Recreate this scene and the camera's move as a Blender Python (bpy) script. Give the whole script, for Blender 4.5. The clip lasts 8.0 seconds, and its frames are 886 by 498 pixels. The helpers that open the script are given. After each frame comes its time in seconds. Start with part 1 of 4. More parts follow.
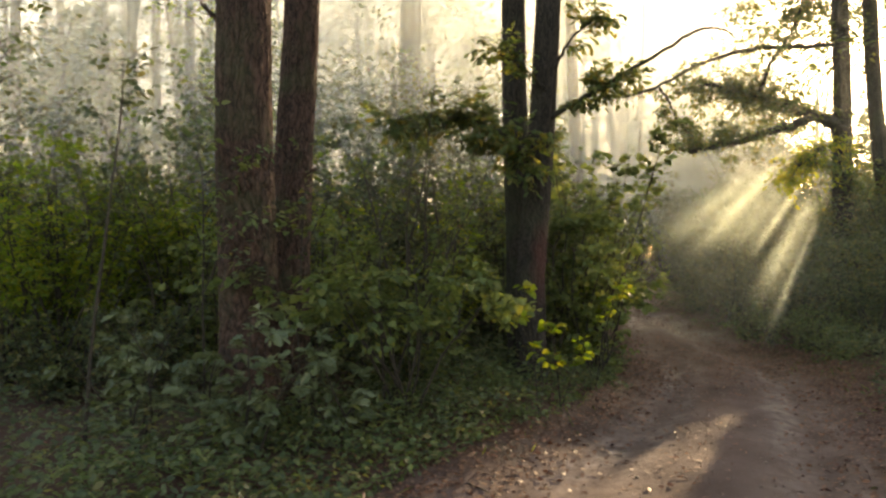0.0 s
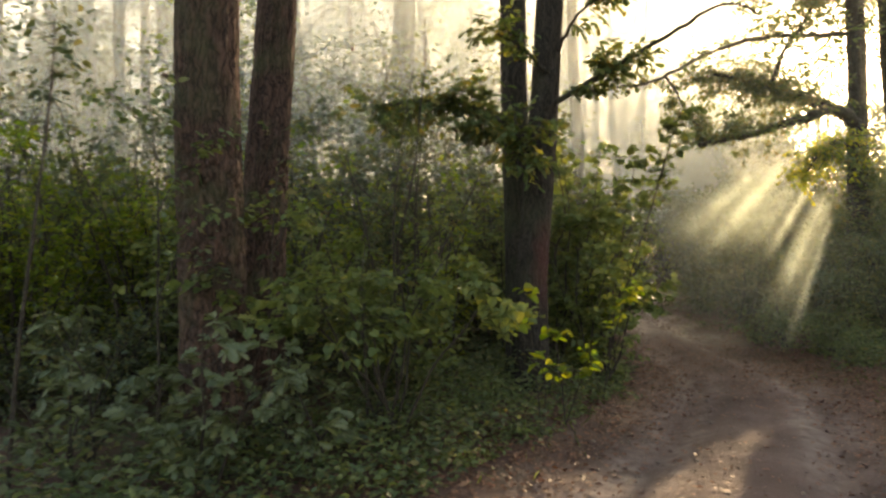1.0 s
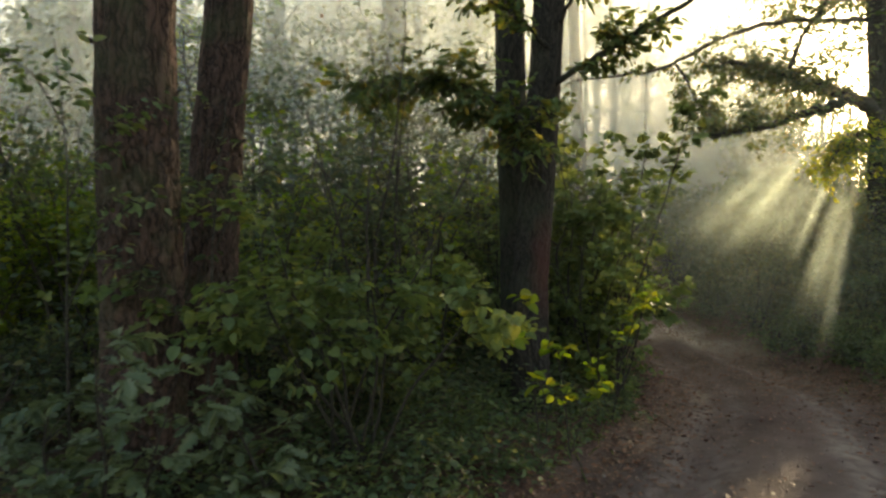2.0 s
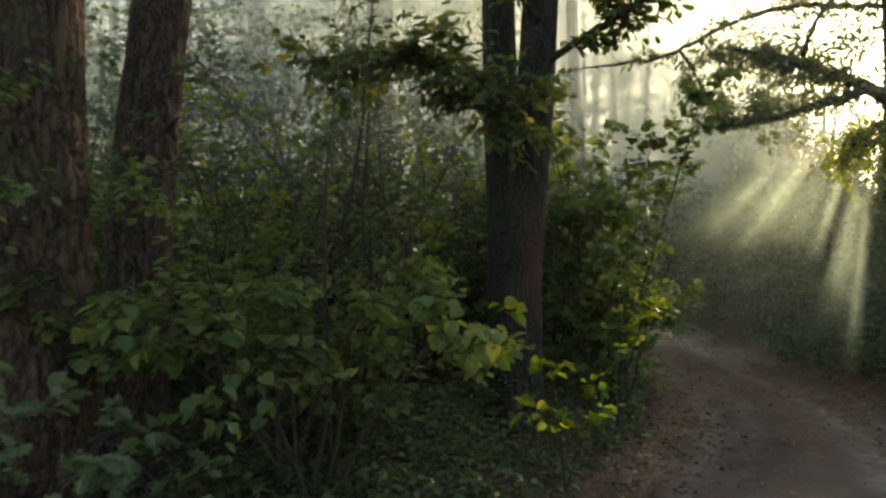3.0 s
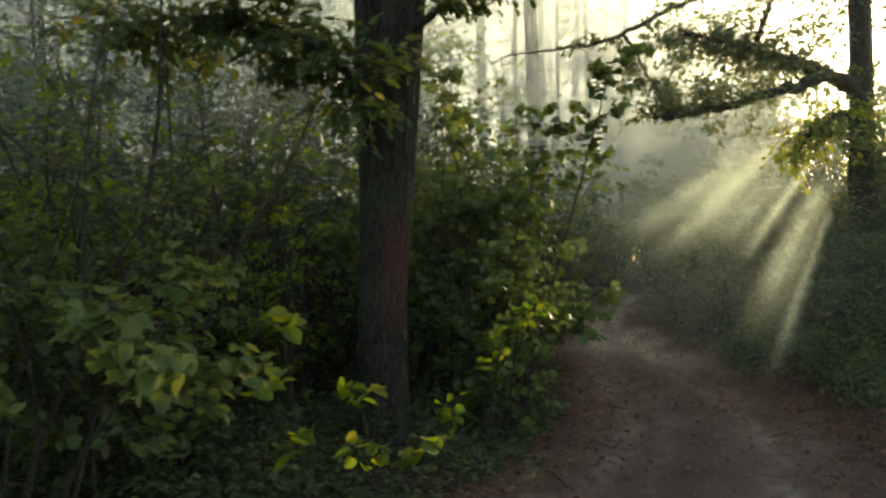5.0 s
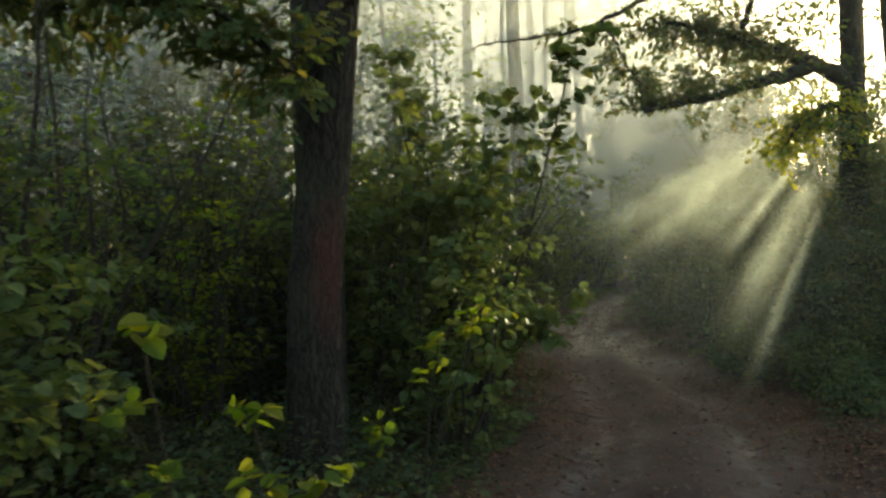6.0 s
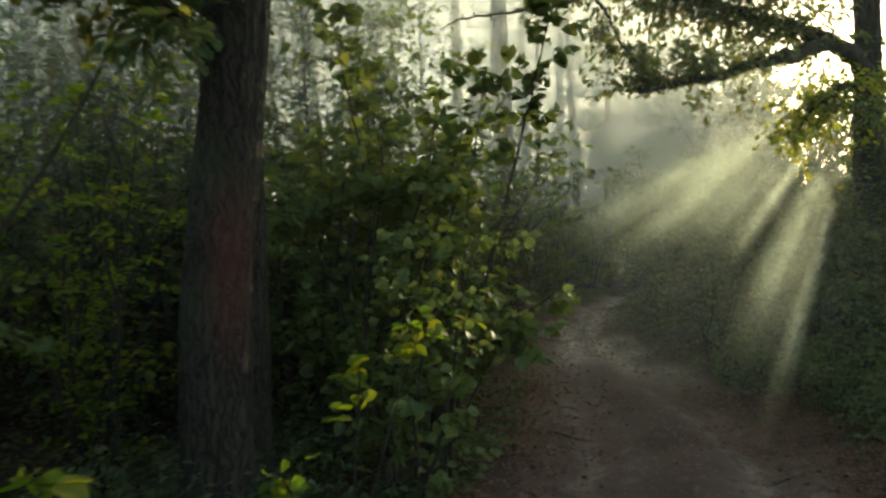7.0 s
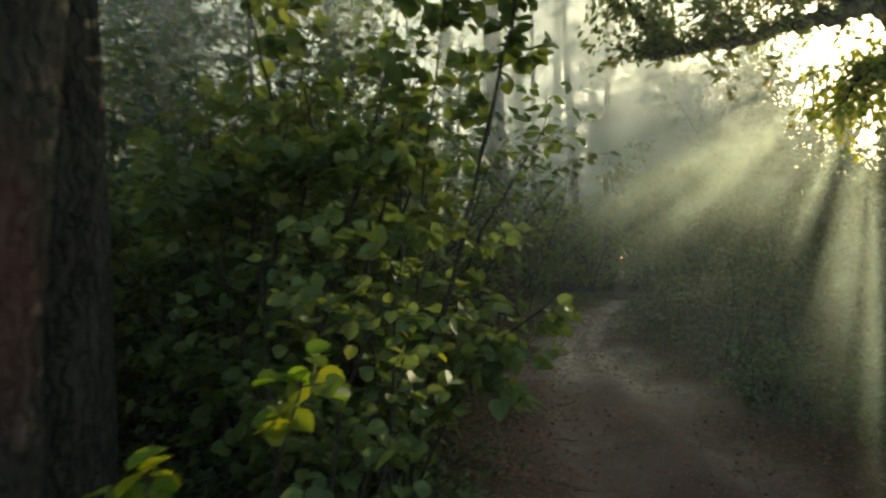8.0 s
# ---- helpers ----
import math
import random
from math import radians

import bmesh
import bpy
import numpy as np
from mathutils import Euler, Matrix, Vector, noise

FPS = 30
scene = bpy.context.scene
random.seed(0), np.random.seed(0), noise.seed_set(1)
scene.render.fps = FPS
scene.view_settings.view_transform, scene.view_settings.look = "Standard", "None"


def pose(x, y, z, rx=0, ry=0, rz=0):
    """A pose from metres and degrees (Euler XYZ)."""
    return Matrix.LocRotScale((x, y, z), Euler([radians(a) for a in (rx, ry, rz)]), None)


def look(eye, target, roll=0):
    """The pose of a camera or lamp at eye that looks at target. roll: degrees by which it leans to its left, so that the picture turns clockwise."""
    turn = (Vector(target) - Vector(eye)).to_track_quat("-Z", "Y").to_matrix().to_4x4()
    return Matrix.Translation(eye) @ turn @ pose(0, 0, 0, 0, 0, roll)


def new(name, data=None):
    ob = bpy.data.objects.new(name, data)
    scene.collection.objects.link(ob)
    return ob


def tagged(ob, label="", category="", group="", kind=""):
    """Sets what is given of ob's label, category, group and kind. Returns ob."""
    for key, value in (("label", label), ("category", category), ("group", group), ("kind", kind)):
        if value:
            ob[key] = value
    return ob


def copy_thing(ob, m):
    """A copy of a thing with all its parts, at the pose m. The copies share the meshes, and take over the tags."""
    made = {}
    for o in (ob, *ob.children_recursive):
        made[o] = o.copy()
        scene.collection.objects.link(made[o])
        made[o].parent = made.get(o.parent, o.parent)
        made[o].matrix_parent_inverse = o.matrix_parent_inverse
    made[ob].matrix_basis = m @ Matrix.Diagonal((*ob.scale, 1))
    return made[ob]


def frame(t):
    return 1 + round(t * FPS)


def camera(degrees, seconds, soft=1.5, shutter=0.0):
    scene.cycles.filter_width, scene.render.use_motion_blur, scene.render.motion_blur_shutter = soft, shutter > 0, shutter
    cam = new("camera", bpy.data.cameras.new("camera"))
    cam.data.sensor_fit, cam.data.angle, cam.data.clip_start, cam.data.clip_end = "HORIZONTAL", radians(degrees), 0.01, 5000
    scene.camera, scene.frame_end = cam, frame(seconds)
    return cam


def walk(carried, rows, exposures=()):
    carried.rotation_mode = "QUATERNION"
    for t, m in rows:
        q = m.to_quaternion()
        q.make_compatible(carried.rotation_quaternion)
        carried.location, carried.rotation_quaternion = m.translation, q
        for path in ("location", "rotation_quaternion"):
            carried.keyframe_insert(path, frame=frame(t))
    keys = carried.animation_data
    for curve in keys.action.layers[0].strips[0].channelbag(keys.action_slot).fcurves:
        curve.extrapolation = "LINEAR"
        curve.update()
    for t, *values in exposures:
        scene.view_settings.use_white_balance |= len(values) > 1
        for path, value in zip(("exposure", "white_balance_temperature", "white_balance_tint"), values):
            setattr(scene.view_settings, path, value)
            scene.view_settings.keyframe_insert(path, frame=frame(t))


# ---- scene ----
cam = camera(62.9, 8.0, 2.5, 0.5)
METRES, EYE, TILT, LEAN, TURN = 8.0, 1.75, 0.6, 0.0, 0.0
ROWS = [
    (0.0, 0.0, 0.0, 0.0, 0.0, 0.0, -0.0),
    (0.5, 0.0041, 0.0447, -0.0009, -0.02, -0.01, 0.02),
    (1.0, 0.0091, 0.1011, -0.001, -0.09, -0.05, 0.02),
    (2.5, 0.0374, 0.2985, -0.0038, -0.17, 0.1, 0.01),
    (3.0, 0.0507, 0.3499, -0.0043, -0.22, 0.14, 0.04),
    (3.5, 0.0796, 0.39, -0.0042, -0.2, 0.14, 0.07),
    (4.0, 0.1252, 0.4198, -0.0045, -0.15, 0.15, 0.08),
    (4.5, 0.1681, 0.4416, -0.0049, -0.14, 0.12, 0.06),
    (5.0, 0.2035, 0.4629, -0.0055, -0.18, 0.13, 0.06),
    (6.5, 0.2794, 0.601, -0.0108, -0.54, 0.27, 0.27),
    (7.0, 0.2997, 0.6841, -0.012, -0.68, 0.22, 0.28),
    (7.5, 0.3192, 0.7844, -0.0138, -0.78, 0.28, 0.37),
    (8.0, 0.3385, 0.8878, -0.0145, -0.83, 0.31, 0.4),
]
EXPOSURES = [(0.0, 2.16, 9000, 17), (1.2, 2.2, 8900, 17), (2.4, 1.6, 7750, 3), (5.2, 1.54, 7600, 1), (8.0, 1.38, 7350, -3)]
walk(cam, [(t, pose(0, 0, EYE, TILT, LEAN, TURN) @ pose(METRES * x, METRES * y, METRES * z, 90 + pitch, roll, yaw)) for t, x, y, z, yaw, pitch, roll in ROWS], EXPOSURES)
scene.cycles.transparent_max_bounces = 32

# ---- light: a low morning sun ahead and to the right, and the sky ----
SUN_UP, SUN_TURN = 13.45, 31.75
SUN = Vector((math.sin(radians(SUN_TURN)) * math.cos(radians(SUN_UP)), math.cos(radians(SUN_TURN)) * math.cos(radians(SUN_UP)), math.sin(radians(SUN_UP))))
world = bpy.data.worlds.new("morning_sky")
scene.world = world
world.use_nodes = True
sky = world.node_tree.nodes.new("ShaderNodeTexSky")
sky.sky_type, sky.sun_disc, sky.sun_elevation, sky.sun_rotation = "NISHITA", False, radians(SUN_UP), radians(SUN_TURN)
sky.air_density, sky.dust_density, sky.ozone_density = 1.0, 1.6, 1.0
world.node_tree.links.new(sky.outputs[0], world.node_tree.nodes["Background"].inputs[0])
world.node_tree.nodes["Background"].inputs[1].default_value = 0.15
sun = new("sun", bpy.data.lights.new("sun", "SUN"))
sun.data.energy, sun.data.angle, sun.data.color = 5.0, radians(0.5), (1.0, 0.86, 0.62)
sun.matrix_world = look(SUN * 80, (0, 0, 0))

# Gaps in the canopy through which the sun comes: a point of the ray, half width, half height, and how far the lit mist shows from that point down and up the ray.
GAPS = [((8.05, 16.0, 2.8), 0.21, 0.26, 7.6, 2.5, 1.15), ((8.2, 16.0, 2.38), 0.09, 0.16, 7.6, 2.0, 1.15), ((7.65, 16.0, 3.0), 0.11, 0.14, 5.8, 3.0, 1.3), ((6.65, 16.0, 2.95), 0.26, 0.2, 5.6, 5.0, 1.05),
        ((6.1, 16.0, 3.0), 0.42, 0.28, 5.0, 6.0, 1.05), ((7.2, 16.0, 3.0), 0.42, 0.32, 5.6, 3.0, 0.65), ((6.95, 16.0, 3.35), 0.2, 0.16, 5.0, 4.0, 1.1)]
OPEN = [((7.3, 14.8, 3.65), 0.5, 0.4, 0, 0, 0), ((1.8, 5.85, 0.05), 0.2, 0.2, 0, 0, 0), ((-1.62, 6.8, 3.5), 0.14, 0.55, 0, 0, 0)]
ACROSS = SUN.cross(Vector((0, 0, 1))).normalized()
ABOVE = ACROSS.cross(SUN)


def in_gap(p, grow=1.0):
    """Which of the points p lie in a ray of sun."""
    hit = np.zeros(len(p), bool)
    for foot, wide, tall, down, _, _ in GAPS + OPEN:
        q = p - np.array(foot)
        a, b, s = q @ np.array(ACROSS) / wide, q @ np.array(ABOVE) / tall, q @ np.array(SUN)
        hit |= (a * a + b * b < (1.35 * grow) ** 2) & (s > 1.0 - down)
    return hit


# ---- materials ----
def material(name):
    m = bpy.data.materials.new(name)
    m.use_nodes = True
    t = m.node_tree
    return m, t.nodes, t.links, t.nodes["Principled BSDF"]


def ramp(nodes, links, source, stops):
    r = nodes.new("ShaderNodeValToRGB")
    while len(r.color_ramp.elements) < len(stops):
        r.color_ramp.elements.new(0.5)
    for e, (p, c) in zip(r.color_ramp.elements, stops):
        e.position, e.color = p, (*c, 1)
    links.new(source, r.inputs[0])
    return r.outputs[0]


def noise_of(nodes, links, scale, detail=4, rough=0.6, stretch=None):
    co = nodes.new("ShaderNodeTexCoord").outputs["Object"]
    if stretch:
        mp = nodes.new("ShaderNodeMapping")
        mp.inputs["Scale"].default_value = stretch
        links.new(co, mp.inputs[0])
        co = mp.outputs[0]
    n = nodes.new("ShaderNodeTexNoise")
    n.inputs["Scale"].default_value, n.inputs["Detail"].default_value, n.inputs["Roughness"].default_value = scale, detail, rough
    links.new(co, n.inputs["Vector"])
    return n.outputs[0]


def bumped(nodes, links, height, shader, strength, distance):
    b = nodes.new("ShaderNodeBump")
    b.inputs["Strength"].default_value, b.inputs["Distance"].default_value = strength, distance
    links.new(height, b.inputs["Height"])
    links.new(b.outputs[0], shader.inputs["Normal"])


def mixed(nodes, links, a, b, factor, mode="MIX"):
    m = nodes.new("ShaderNodeMix")
    m.data_type, m.blend_type = "RGBA", mode
    for value, socket in ((factor, m.inputs[0]), (a, m.inputs[6]), (b, m.inputs[7])):
        if isinstance(value, bpy.types.NodeSocket):
            links.new(value, socket)
        else:
            socket.default_value = value if isinstance(value, float) else (*value, 1)
    return m.outputs[2]


def bark(name, dark, mid, light, moss=(0.045, 0.055, 0.025), stretch=(1, 1, 0.13), scale=22, stain=None):
    m, n, l, p = material(name)
    plates = n.new("ShaderNodeTexVoronoi")
    plates.feature, plates.inputs["Scale"].default_value = "DISTANCE_TO_EDGE", scale
    co = n.new("ShaderNodeTexCoord").outputs["Object"]
    warp = n.new("ShaderNodeTexNoise")
    warp.inputs["Scale"].default_value = 7.0
    l.new(co, warp.inputs["Vector"])
    add = n.new("ShaderNodeMixRGB")
    add.inputs[0].default_value = 0.12
    l.new(co, add.inputs[1]), l.new(warp.outputs[1], add.inputs[2])
    mp = n.new("ShaderNodeMapping")
    mp.inputs["Scale"].default_value = stretch
    l.new(add.outputs[0], mp.inputs[0]), l.new(mp.outputs[0], plates.inputs["Vector"])
    ridge = ramp(n, l, plates.outputs["Distance"], [(0.0, (0, 0, 0)), (0.16, (0.6, 0.6, 0.6)), (0.45, (1, 1, 1))])
    fine = noise_of(n, l, 60, 5, 0.65, (1, 1, 0.3))
    tone = mixed(n, l, dark, mid, ridge)
    tone = mixed(n, l, tone, light, ramp(n, l, fine, [(0.48, (0, 0, 0)), (0.75, (0.7, 0.7, 0.7))]))
    patch = ramp(n, l, noise_of(n, l, 1.6, 3), [(0.5, (0, 0, 0)), (0.68, (0.55, 0.55, 0.55))])
    tone = mixed(n, l, tone, moss, patch)
    if stain:
        spot = n.new("ShaderNodeMapping")
        spot.vector_type = "TEXTURE"
        spot.inputs["Location"].default_value, spot.inputs["Scale"].default_value = stain
        l.new(add.outputs[0], spot.inputs[0])
        far = n.new("ShaderNodeVectorMath")
        far.operation = "LENGTH"
        l.new(spot.outputs[0], far.inputs[0])
        tone = mixed(n, l, tone, (0.1, 0.028, 0.024), ramp(n, l, far.outputs["Value"], [(0.3, (0.42, 0.42, 0.42)), (0.95, (0, 0, 0))]))
    l.new(tone, p.inputs["Base Color"])
    p.inputs["Roughness"].default_value = 0.9
    p.inputs["Specular IOR Level"].default_value = 0.2
    h = mixed(n, l, ridge, fine, 0.3)
    bumped(n, l, h, p, 0.9, 0.02)
    return m


def leaf_material(name, tones, glow, thin=0.5, shine=0.58):
    """Thin leaves: each one a tone of its own, light passing through."""
    m, n, l, p = material(name)
    geo, info, add = n.new("ShaderNodeNewGeometry"), n.new("ShaderNodeObjectInfo"), n.new("ShaderNodeMath")
    l.new(geo.outputs["Random Per Island"], add.inputs[0]), l.new(info.outputs["Random"], add.inputs[1])
    own = n.new("ShaderNodeMath")
    own.operation = "FRACT"
    l.new(add.outputs[0], own.inputs[0])
    steps = [(i / max(1, len(tones) - 1), c) for i, c in enumerate(tones)]
    tone = ramp(n, l, own.outputs[0], steps)
    blotch = ramp(n, l, noise_of(n, l, 28, 3), [(0.3, (0.75, 0.75, 0.75)), (0.7, (1.15, 1.12, 1.0))])
    tone = mixed(n, l, tone, blotch, 1.0, "MULTIPLY")
    l.new(tone, p.inputs["Base Color"])
    p.inputs["Roughness"].default_value = shine
    p.inputs["Specular IOR Level"].default_value = 0.35
    tr = n.new("ShaderNodeBsdfTranslucent")
    l.new(mixed(n, l, tone, glow, 1.0, "MULTIPLY"), tr.inputs[0])
    mix = n.new("ShaderNodeMixShader")
    mix.inputs[0].default_value = thin
    l.new(p.outputs[0], mix.inputs[1]), l.new(tr.outputs[0], mix.inputs[2])
    l.new(mix.outputs[0], n["Material Output"].inputs[0])
    return m


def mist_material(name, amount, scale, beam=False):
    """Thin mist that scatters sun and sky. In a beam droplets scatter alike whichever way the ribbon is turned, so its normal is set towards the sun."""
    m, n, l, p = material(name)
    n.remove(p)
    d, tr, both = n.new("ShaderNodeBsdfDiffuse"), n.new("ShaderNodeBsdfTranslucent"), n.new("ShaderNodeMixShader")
    # Beam colour is tinted green, painting in light filtered by leaves.
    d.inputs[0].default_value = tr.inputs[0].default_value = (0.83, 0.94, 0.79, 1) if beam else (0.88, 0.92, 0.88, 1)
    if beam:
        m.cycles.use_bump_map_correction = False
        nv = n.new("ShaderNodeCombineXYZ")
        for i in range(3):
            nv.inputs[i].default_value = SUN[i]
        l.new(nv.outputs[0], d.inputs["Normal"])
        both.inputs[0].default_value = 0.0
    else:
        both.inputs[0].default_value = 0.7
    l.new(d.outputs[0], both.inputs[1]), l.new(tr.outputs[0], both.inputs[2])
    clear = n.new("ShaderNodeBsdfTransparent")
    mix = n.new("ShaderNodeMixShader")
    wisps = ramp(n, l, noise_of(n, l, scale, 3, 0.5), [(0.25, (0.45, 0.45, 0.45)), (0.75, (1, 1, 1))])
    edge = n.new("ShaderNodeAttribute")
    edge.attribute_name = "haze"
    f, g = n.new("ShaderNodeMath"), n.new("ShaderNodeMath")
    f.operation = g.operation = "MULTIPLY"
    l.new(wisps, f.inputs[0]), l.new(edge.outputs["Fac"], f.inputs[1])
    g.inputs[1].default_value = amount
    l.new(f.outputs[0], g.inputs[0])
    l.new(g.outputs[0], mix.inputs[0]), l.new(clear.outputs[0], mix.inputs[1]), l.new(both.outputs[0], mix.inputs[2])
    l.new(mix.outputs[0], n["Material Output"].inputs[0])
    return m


BARK_PINE = bark("pine_bark", (0.014, 0.009, 0.007), (0.08, 0.044, 0.033), (0.135, 0.085, 0.066))
BARK_OAK = bark("oak_bark", (0.011, 0.009, 0.007), (0.044, 0.035, 0.028), (0.08, 0.066, 0.054), (0.04, 0.048, 0.026), (1, 1, 0.12), 22)
BARK_STAINED = bark("stained_oak_bark", (0.011, 0.009, 0.007), (0.042, 0.033, 0.027), (0.074, 0.061, 0.05), (0.036, 0.042, 0.024), (1, 1, 0.12), 22, ((0.16, -0.05, 1.5), (0.17, 0.24, 0.6)))
BARK_TWIG = bark("twig_bark", (0.022, 0.018, 0.014), (0.055, 0.044, 0.033), (0.092, 0.074, 0.06), (0.07, 0.07, 0.04), (1, 1, 0.5), 40)
LEAF_HAZEL = leaf_material("hazel_leaf", [(0.072, 0.106, 0.045), (0.096, 0.138, 0.053), (0.122, 0.162, 0.058), (0.155, 0.174, 0.056)], (1.4, 1.3, 0.75))
LEAF_OAK = leaf_material("oak_leaf", [(0.052, 0.083, 0.033), (0.072, 0.11, 0.039), (0.098, 0.121, 0.039), (0.156, 0.132, 0.039)], (1.4, 1.3, 0.75))
LEAF_GREY = leaf_material("pale_oak_leaf", [(0.066, 0.092, 0.05), (0.09, 0.116, 0.062), (0.118, 0.138, 0.074)], (1.3, 1.3, 0.7), 0.3, 0.45)
LEAF_DARK = leaf_material("undergrowth_leaf", [(0.044, 0.066, 0.041), (0.063, 0.09, 0.052), (0.086, 0.114, 0.06), (0.145, 0.13, 0.056)], (1.4, 1.3, 0.8))
LEAF_HERB = leaf_material("herb_leaf", [(0.055, 0.088, 0.044), (0.081, 0.121, 0.055), (0.107, 0.143, 0.06), (0.143, 0.154, 0.06)], (1.4, 1.35, 0.7), 0.4)
# Yellow-green tones carry backlight in the leaf colour itself.
LEAF_YELLOW = leaf_material("backlit_yellow_leaf", [(0.085, 0.15, 0.02), (0.13, 0.19, 0.025), (0.21, 0.22, 0.03)], (1.4, 1.35, 0.5), 0.6)
# Oak leaf tones gilded: the backlight is put into their colour.
LEAF_BACKLIT = leaf_material("backlit_oak_leaf", [(0.11, 0.17, 0.02), (0.2, 0.23, 0.025), (0.32, 0.28, 0.03)], (1.5, 1.4, 0.5), 0.62)
NEEDLE = leaf_material("pine_needle", [(0.03, 0.055, 0.02), (0.045, 0.075, 0.025), (0.07, 0.085, 0.03)], (1.4, 1.3, 0.7), 0.35)
LITTER = leaf_material("dead_leaf", [(0.06, 0.028, 0.02), (0.12, 0.052, 0.034), (0.19, 0.09, 0.055), (0.085, 0.038, 0.027)], (1.2, 1.0, 0.7), 0.15, 0.6)

ground_mat, n, l, p = material("forest_soil")
track = n.new("ShaderNodeAttribute")
track.attribute_name = "track"
broad = noise_of(n, l, 0.9, 5)
grain = noise_of(n, l, 38, 6, 0.7)
sand = mixed(n, l, (0.058, 0.035, 0.03), (0.116, 0.077, 0.066), ramp(n, l, broad, [(0.35, (0, 0, 0)), (0.65, (1, 1, 1))]))
sand = mixed(n, l, sand, (0.1, 0.065, 0.045), ramp(n, l, grain, [(0.5, (0, 0, 0)), (0.72, (0.75, 0.75, 0.75))]))
duff = mixed(n, l, (0.045, 0.027, 0.021), (0.11, 0.058, 0.042), ramp(n, l, grain, [(0.3, (0, 0, 0)), (0.7, (1, 1, 1))]))
duff = mixed(n, l, duff, (0.04, 0.055, 0.02), ramp(n, l, broad, [(0.5, (0, 0, 0)), (0.65, (0.7, 0.7, 0.7))]))
rut = n.new("ShaderNodeAttribute")
rut.attribute_name = "rut"
worn = mixed(n, l, (0.1, 0.069, 0.058), (0.25, 0.192, 0.163), ramp(n, l, noise_of(n, l, 5, 5, 0.65), [(0.35, (0, 0, 0)), (0.6, (1, 1, 1))]))
wheel = n.new("ShaderNodeMath")
wheel.operation = "MULTIPLY"
wheel.inputs[1].default_value = 0.9
l.new(rut.outputs["Fac"], wheel.inputs[0])
sand = mixed(n, l, sand, worn, wheel.outputs[0])
# Far sand painted paler, standing in for open-sky light at the bend.
skylit = n.new("ShaderNodeAttribute")
skylit.attribute_name = "skylit"
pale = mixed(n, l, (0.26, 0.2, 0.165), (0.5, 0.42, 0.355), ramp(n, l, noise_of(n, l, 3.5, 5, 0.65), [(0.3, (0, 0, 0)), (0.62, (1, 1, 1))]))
sand = mixed(n, l, sand, pale, skylit.outputs["Fac"])
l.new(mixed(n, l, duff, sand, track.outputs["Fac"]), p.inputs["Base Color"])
p.inputs["Roughness"].default_value = 0.95
p.inputs["Specular IOR Level"].default_value = 0.15
bumped(n, l, mixed(n, l, grain, noise_of(n, l, 9, 4), 0.5), p, 0.7, 0.03)


# ---- plan ----
def smooth(a, b, v):
    k = np.clip((v - a) / (b - a), 0, 1)
    return k * k * (3 - 2 * k)


TRACK_Y = np.array([-30, -5, 0, 5.3, 8, 10, 12, 14, 16.7, 18, 19.6, 22, 26, 30, 34, 40, 60.0])
TRACK_L = np.array([-9, -4.2, -2.7, -0.6, 1.2, 2.2, 2.8, 3.3, 3.6, 3.9, 4.3, 5.2, 7.0, 9.5, 14, 22, 50.0])
TRACK_R = np.array([-3, 0.6, 2.0, 3.9, 5.1, 5.8, 6.2, 6.4, 6.4, 6.1, 6.0, 6.6, 8.0, 11, 16, 25, 54.0])


def on_track(x, y):
    """1 on the bare track, 0 in the wood, with a soft verge; and the place across it, 0 to 1."""
    a, b = np.interp(y, TRACK_Y, TRACK_L), np.interp(y, TRACK_Y, TRACK_R)
    wob = 0.18 * np.sin(y * 2.1) + 0.12 * np.sin(y * 5.3 + 1)
    return smooth(a - 0.15 + wob, a + 0.7 + wob, x) * (1 - smooth(b - 0.6 + wob, b + 0.2 + wob, x)), (x - a) / (b - a)


def height(x, y):
    x, y = np.asarray(x, float), np.asarray(y, float)
    z = -0.16 * np.exp(-((y - 14) / 3.0) ** 2) + 0.55 * smooth(15, 26, y) + 0.9 * smooth(30, 90, y)
    k, u = on_track(x, y)
    z = z + 0.14 * (1 - k) * smooth(0, 1, np.abs(u - 0.5) * 1.2)
    z = z - 0.07 * k * (np.exp(-((u - 0.28) / 0.09) ** 2) + np.exp(-((u - 0.74) / 0.09) ** 2)) + 0.03 * k * np.exp(-((u - 0.5) / 0.12) ** 2)
    z = z + 0.018 * np.sin(x * 3.1 + y * 1.7) * np.sin(y * 2.3 - x) + 0.012 * np.sin(x * 7.7 - y * 4.1) + 0.006 * np.sin(x * 19 + y * 13) * np.sin(y * 17 - x * 11)
    return z


def at(x, y):
    return float(height(x, y))


# ---- mesh helpers ----
def mesh_of(name, verts, faces_flat, sizes, mats, face_mat=None, smooth_faces=False):
    """A mesh from numpy arrays: corners, flat vertex numbers of the faces, their sizes."""
    me = bpy.data.meshes.new(name)
    me.vertices.add(len(verts)), me.loops.add(len(faces_flat)), me.polygons.add(len(sizes))
    me.vertices.foreach_set("co", np.ascontiguousarray(verts, np.float32).ravel())
    me.loops.foreach_set("vertex_index", np.asarray(faces_flat, np.int32))
    starts = np.concatenate(([0], np.cumsum(sizes)[:-1])).astype(np.int32)
    me.polygons.foreach_set("loop_start", starts)
    if smooth_faces:
        me.polygons.foreach_set("use_smooth", np.ones(len(sizes), bool))
    for m in mats:
        me.materials.append(m)
    if face_mat is not None:
        me.polygons.foreach_set("material_index", np.asarray(face_mat, np.int32))
    me.update(calc_edges=True)
    return me


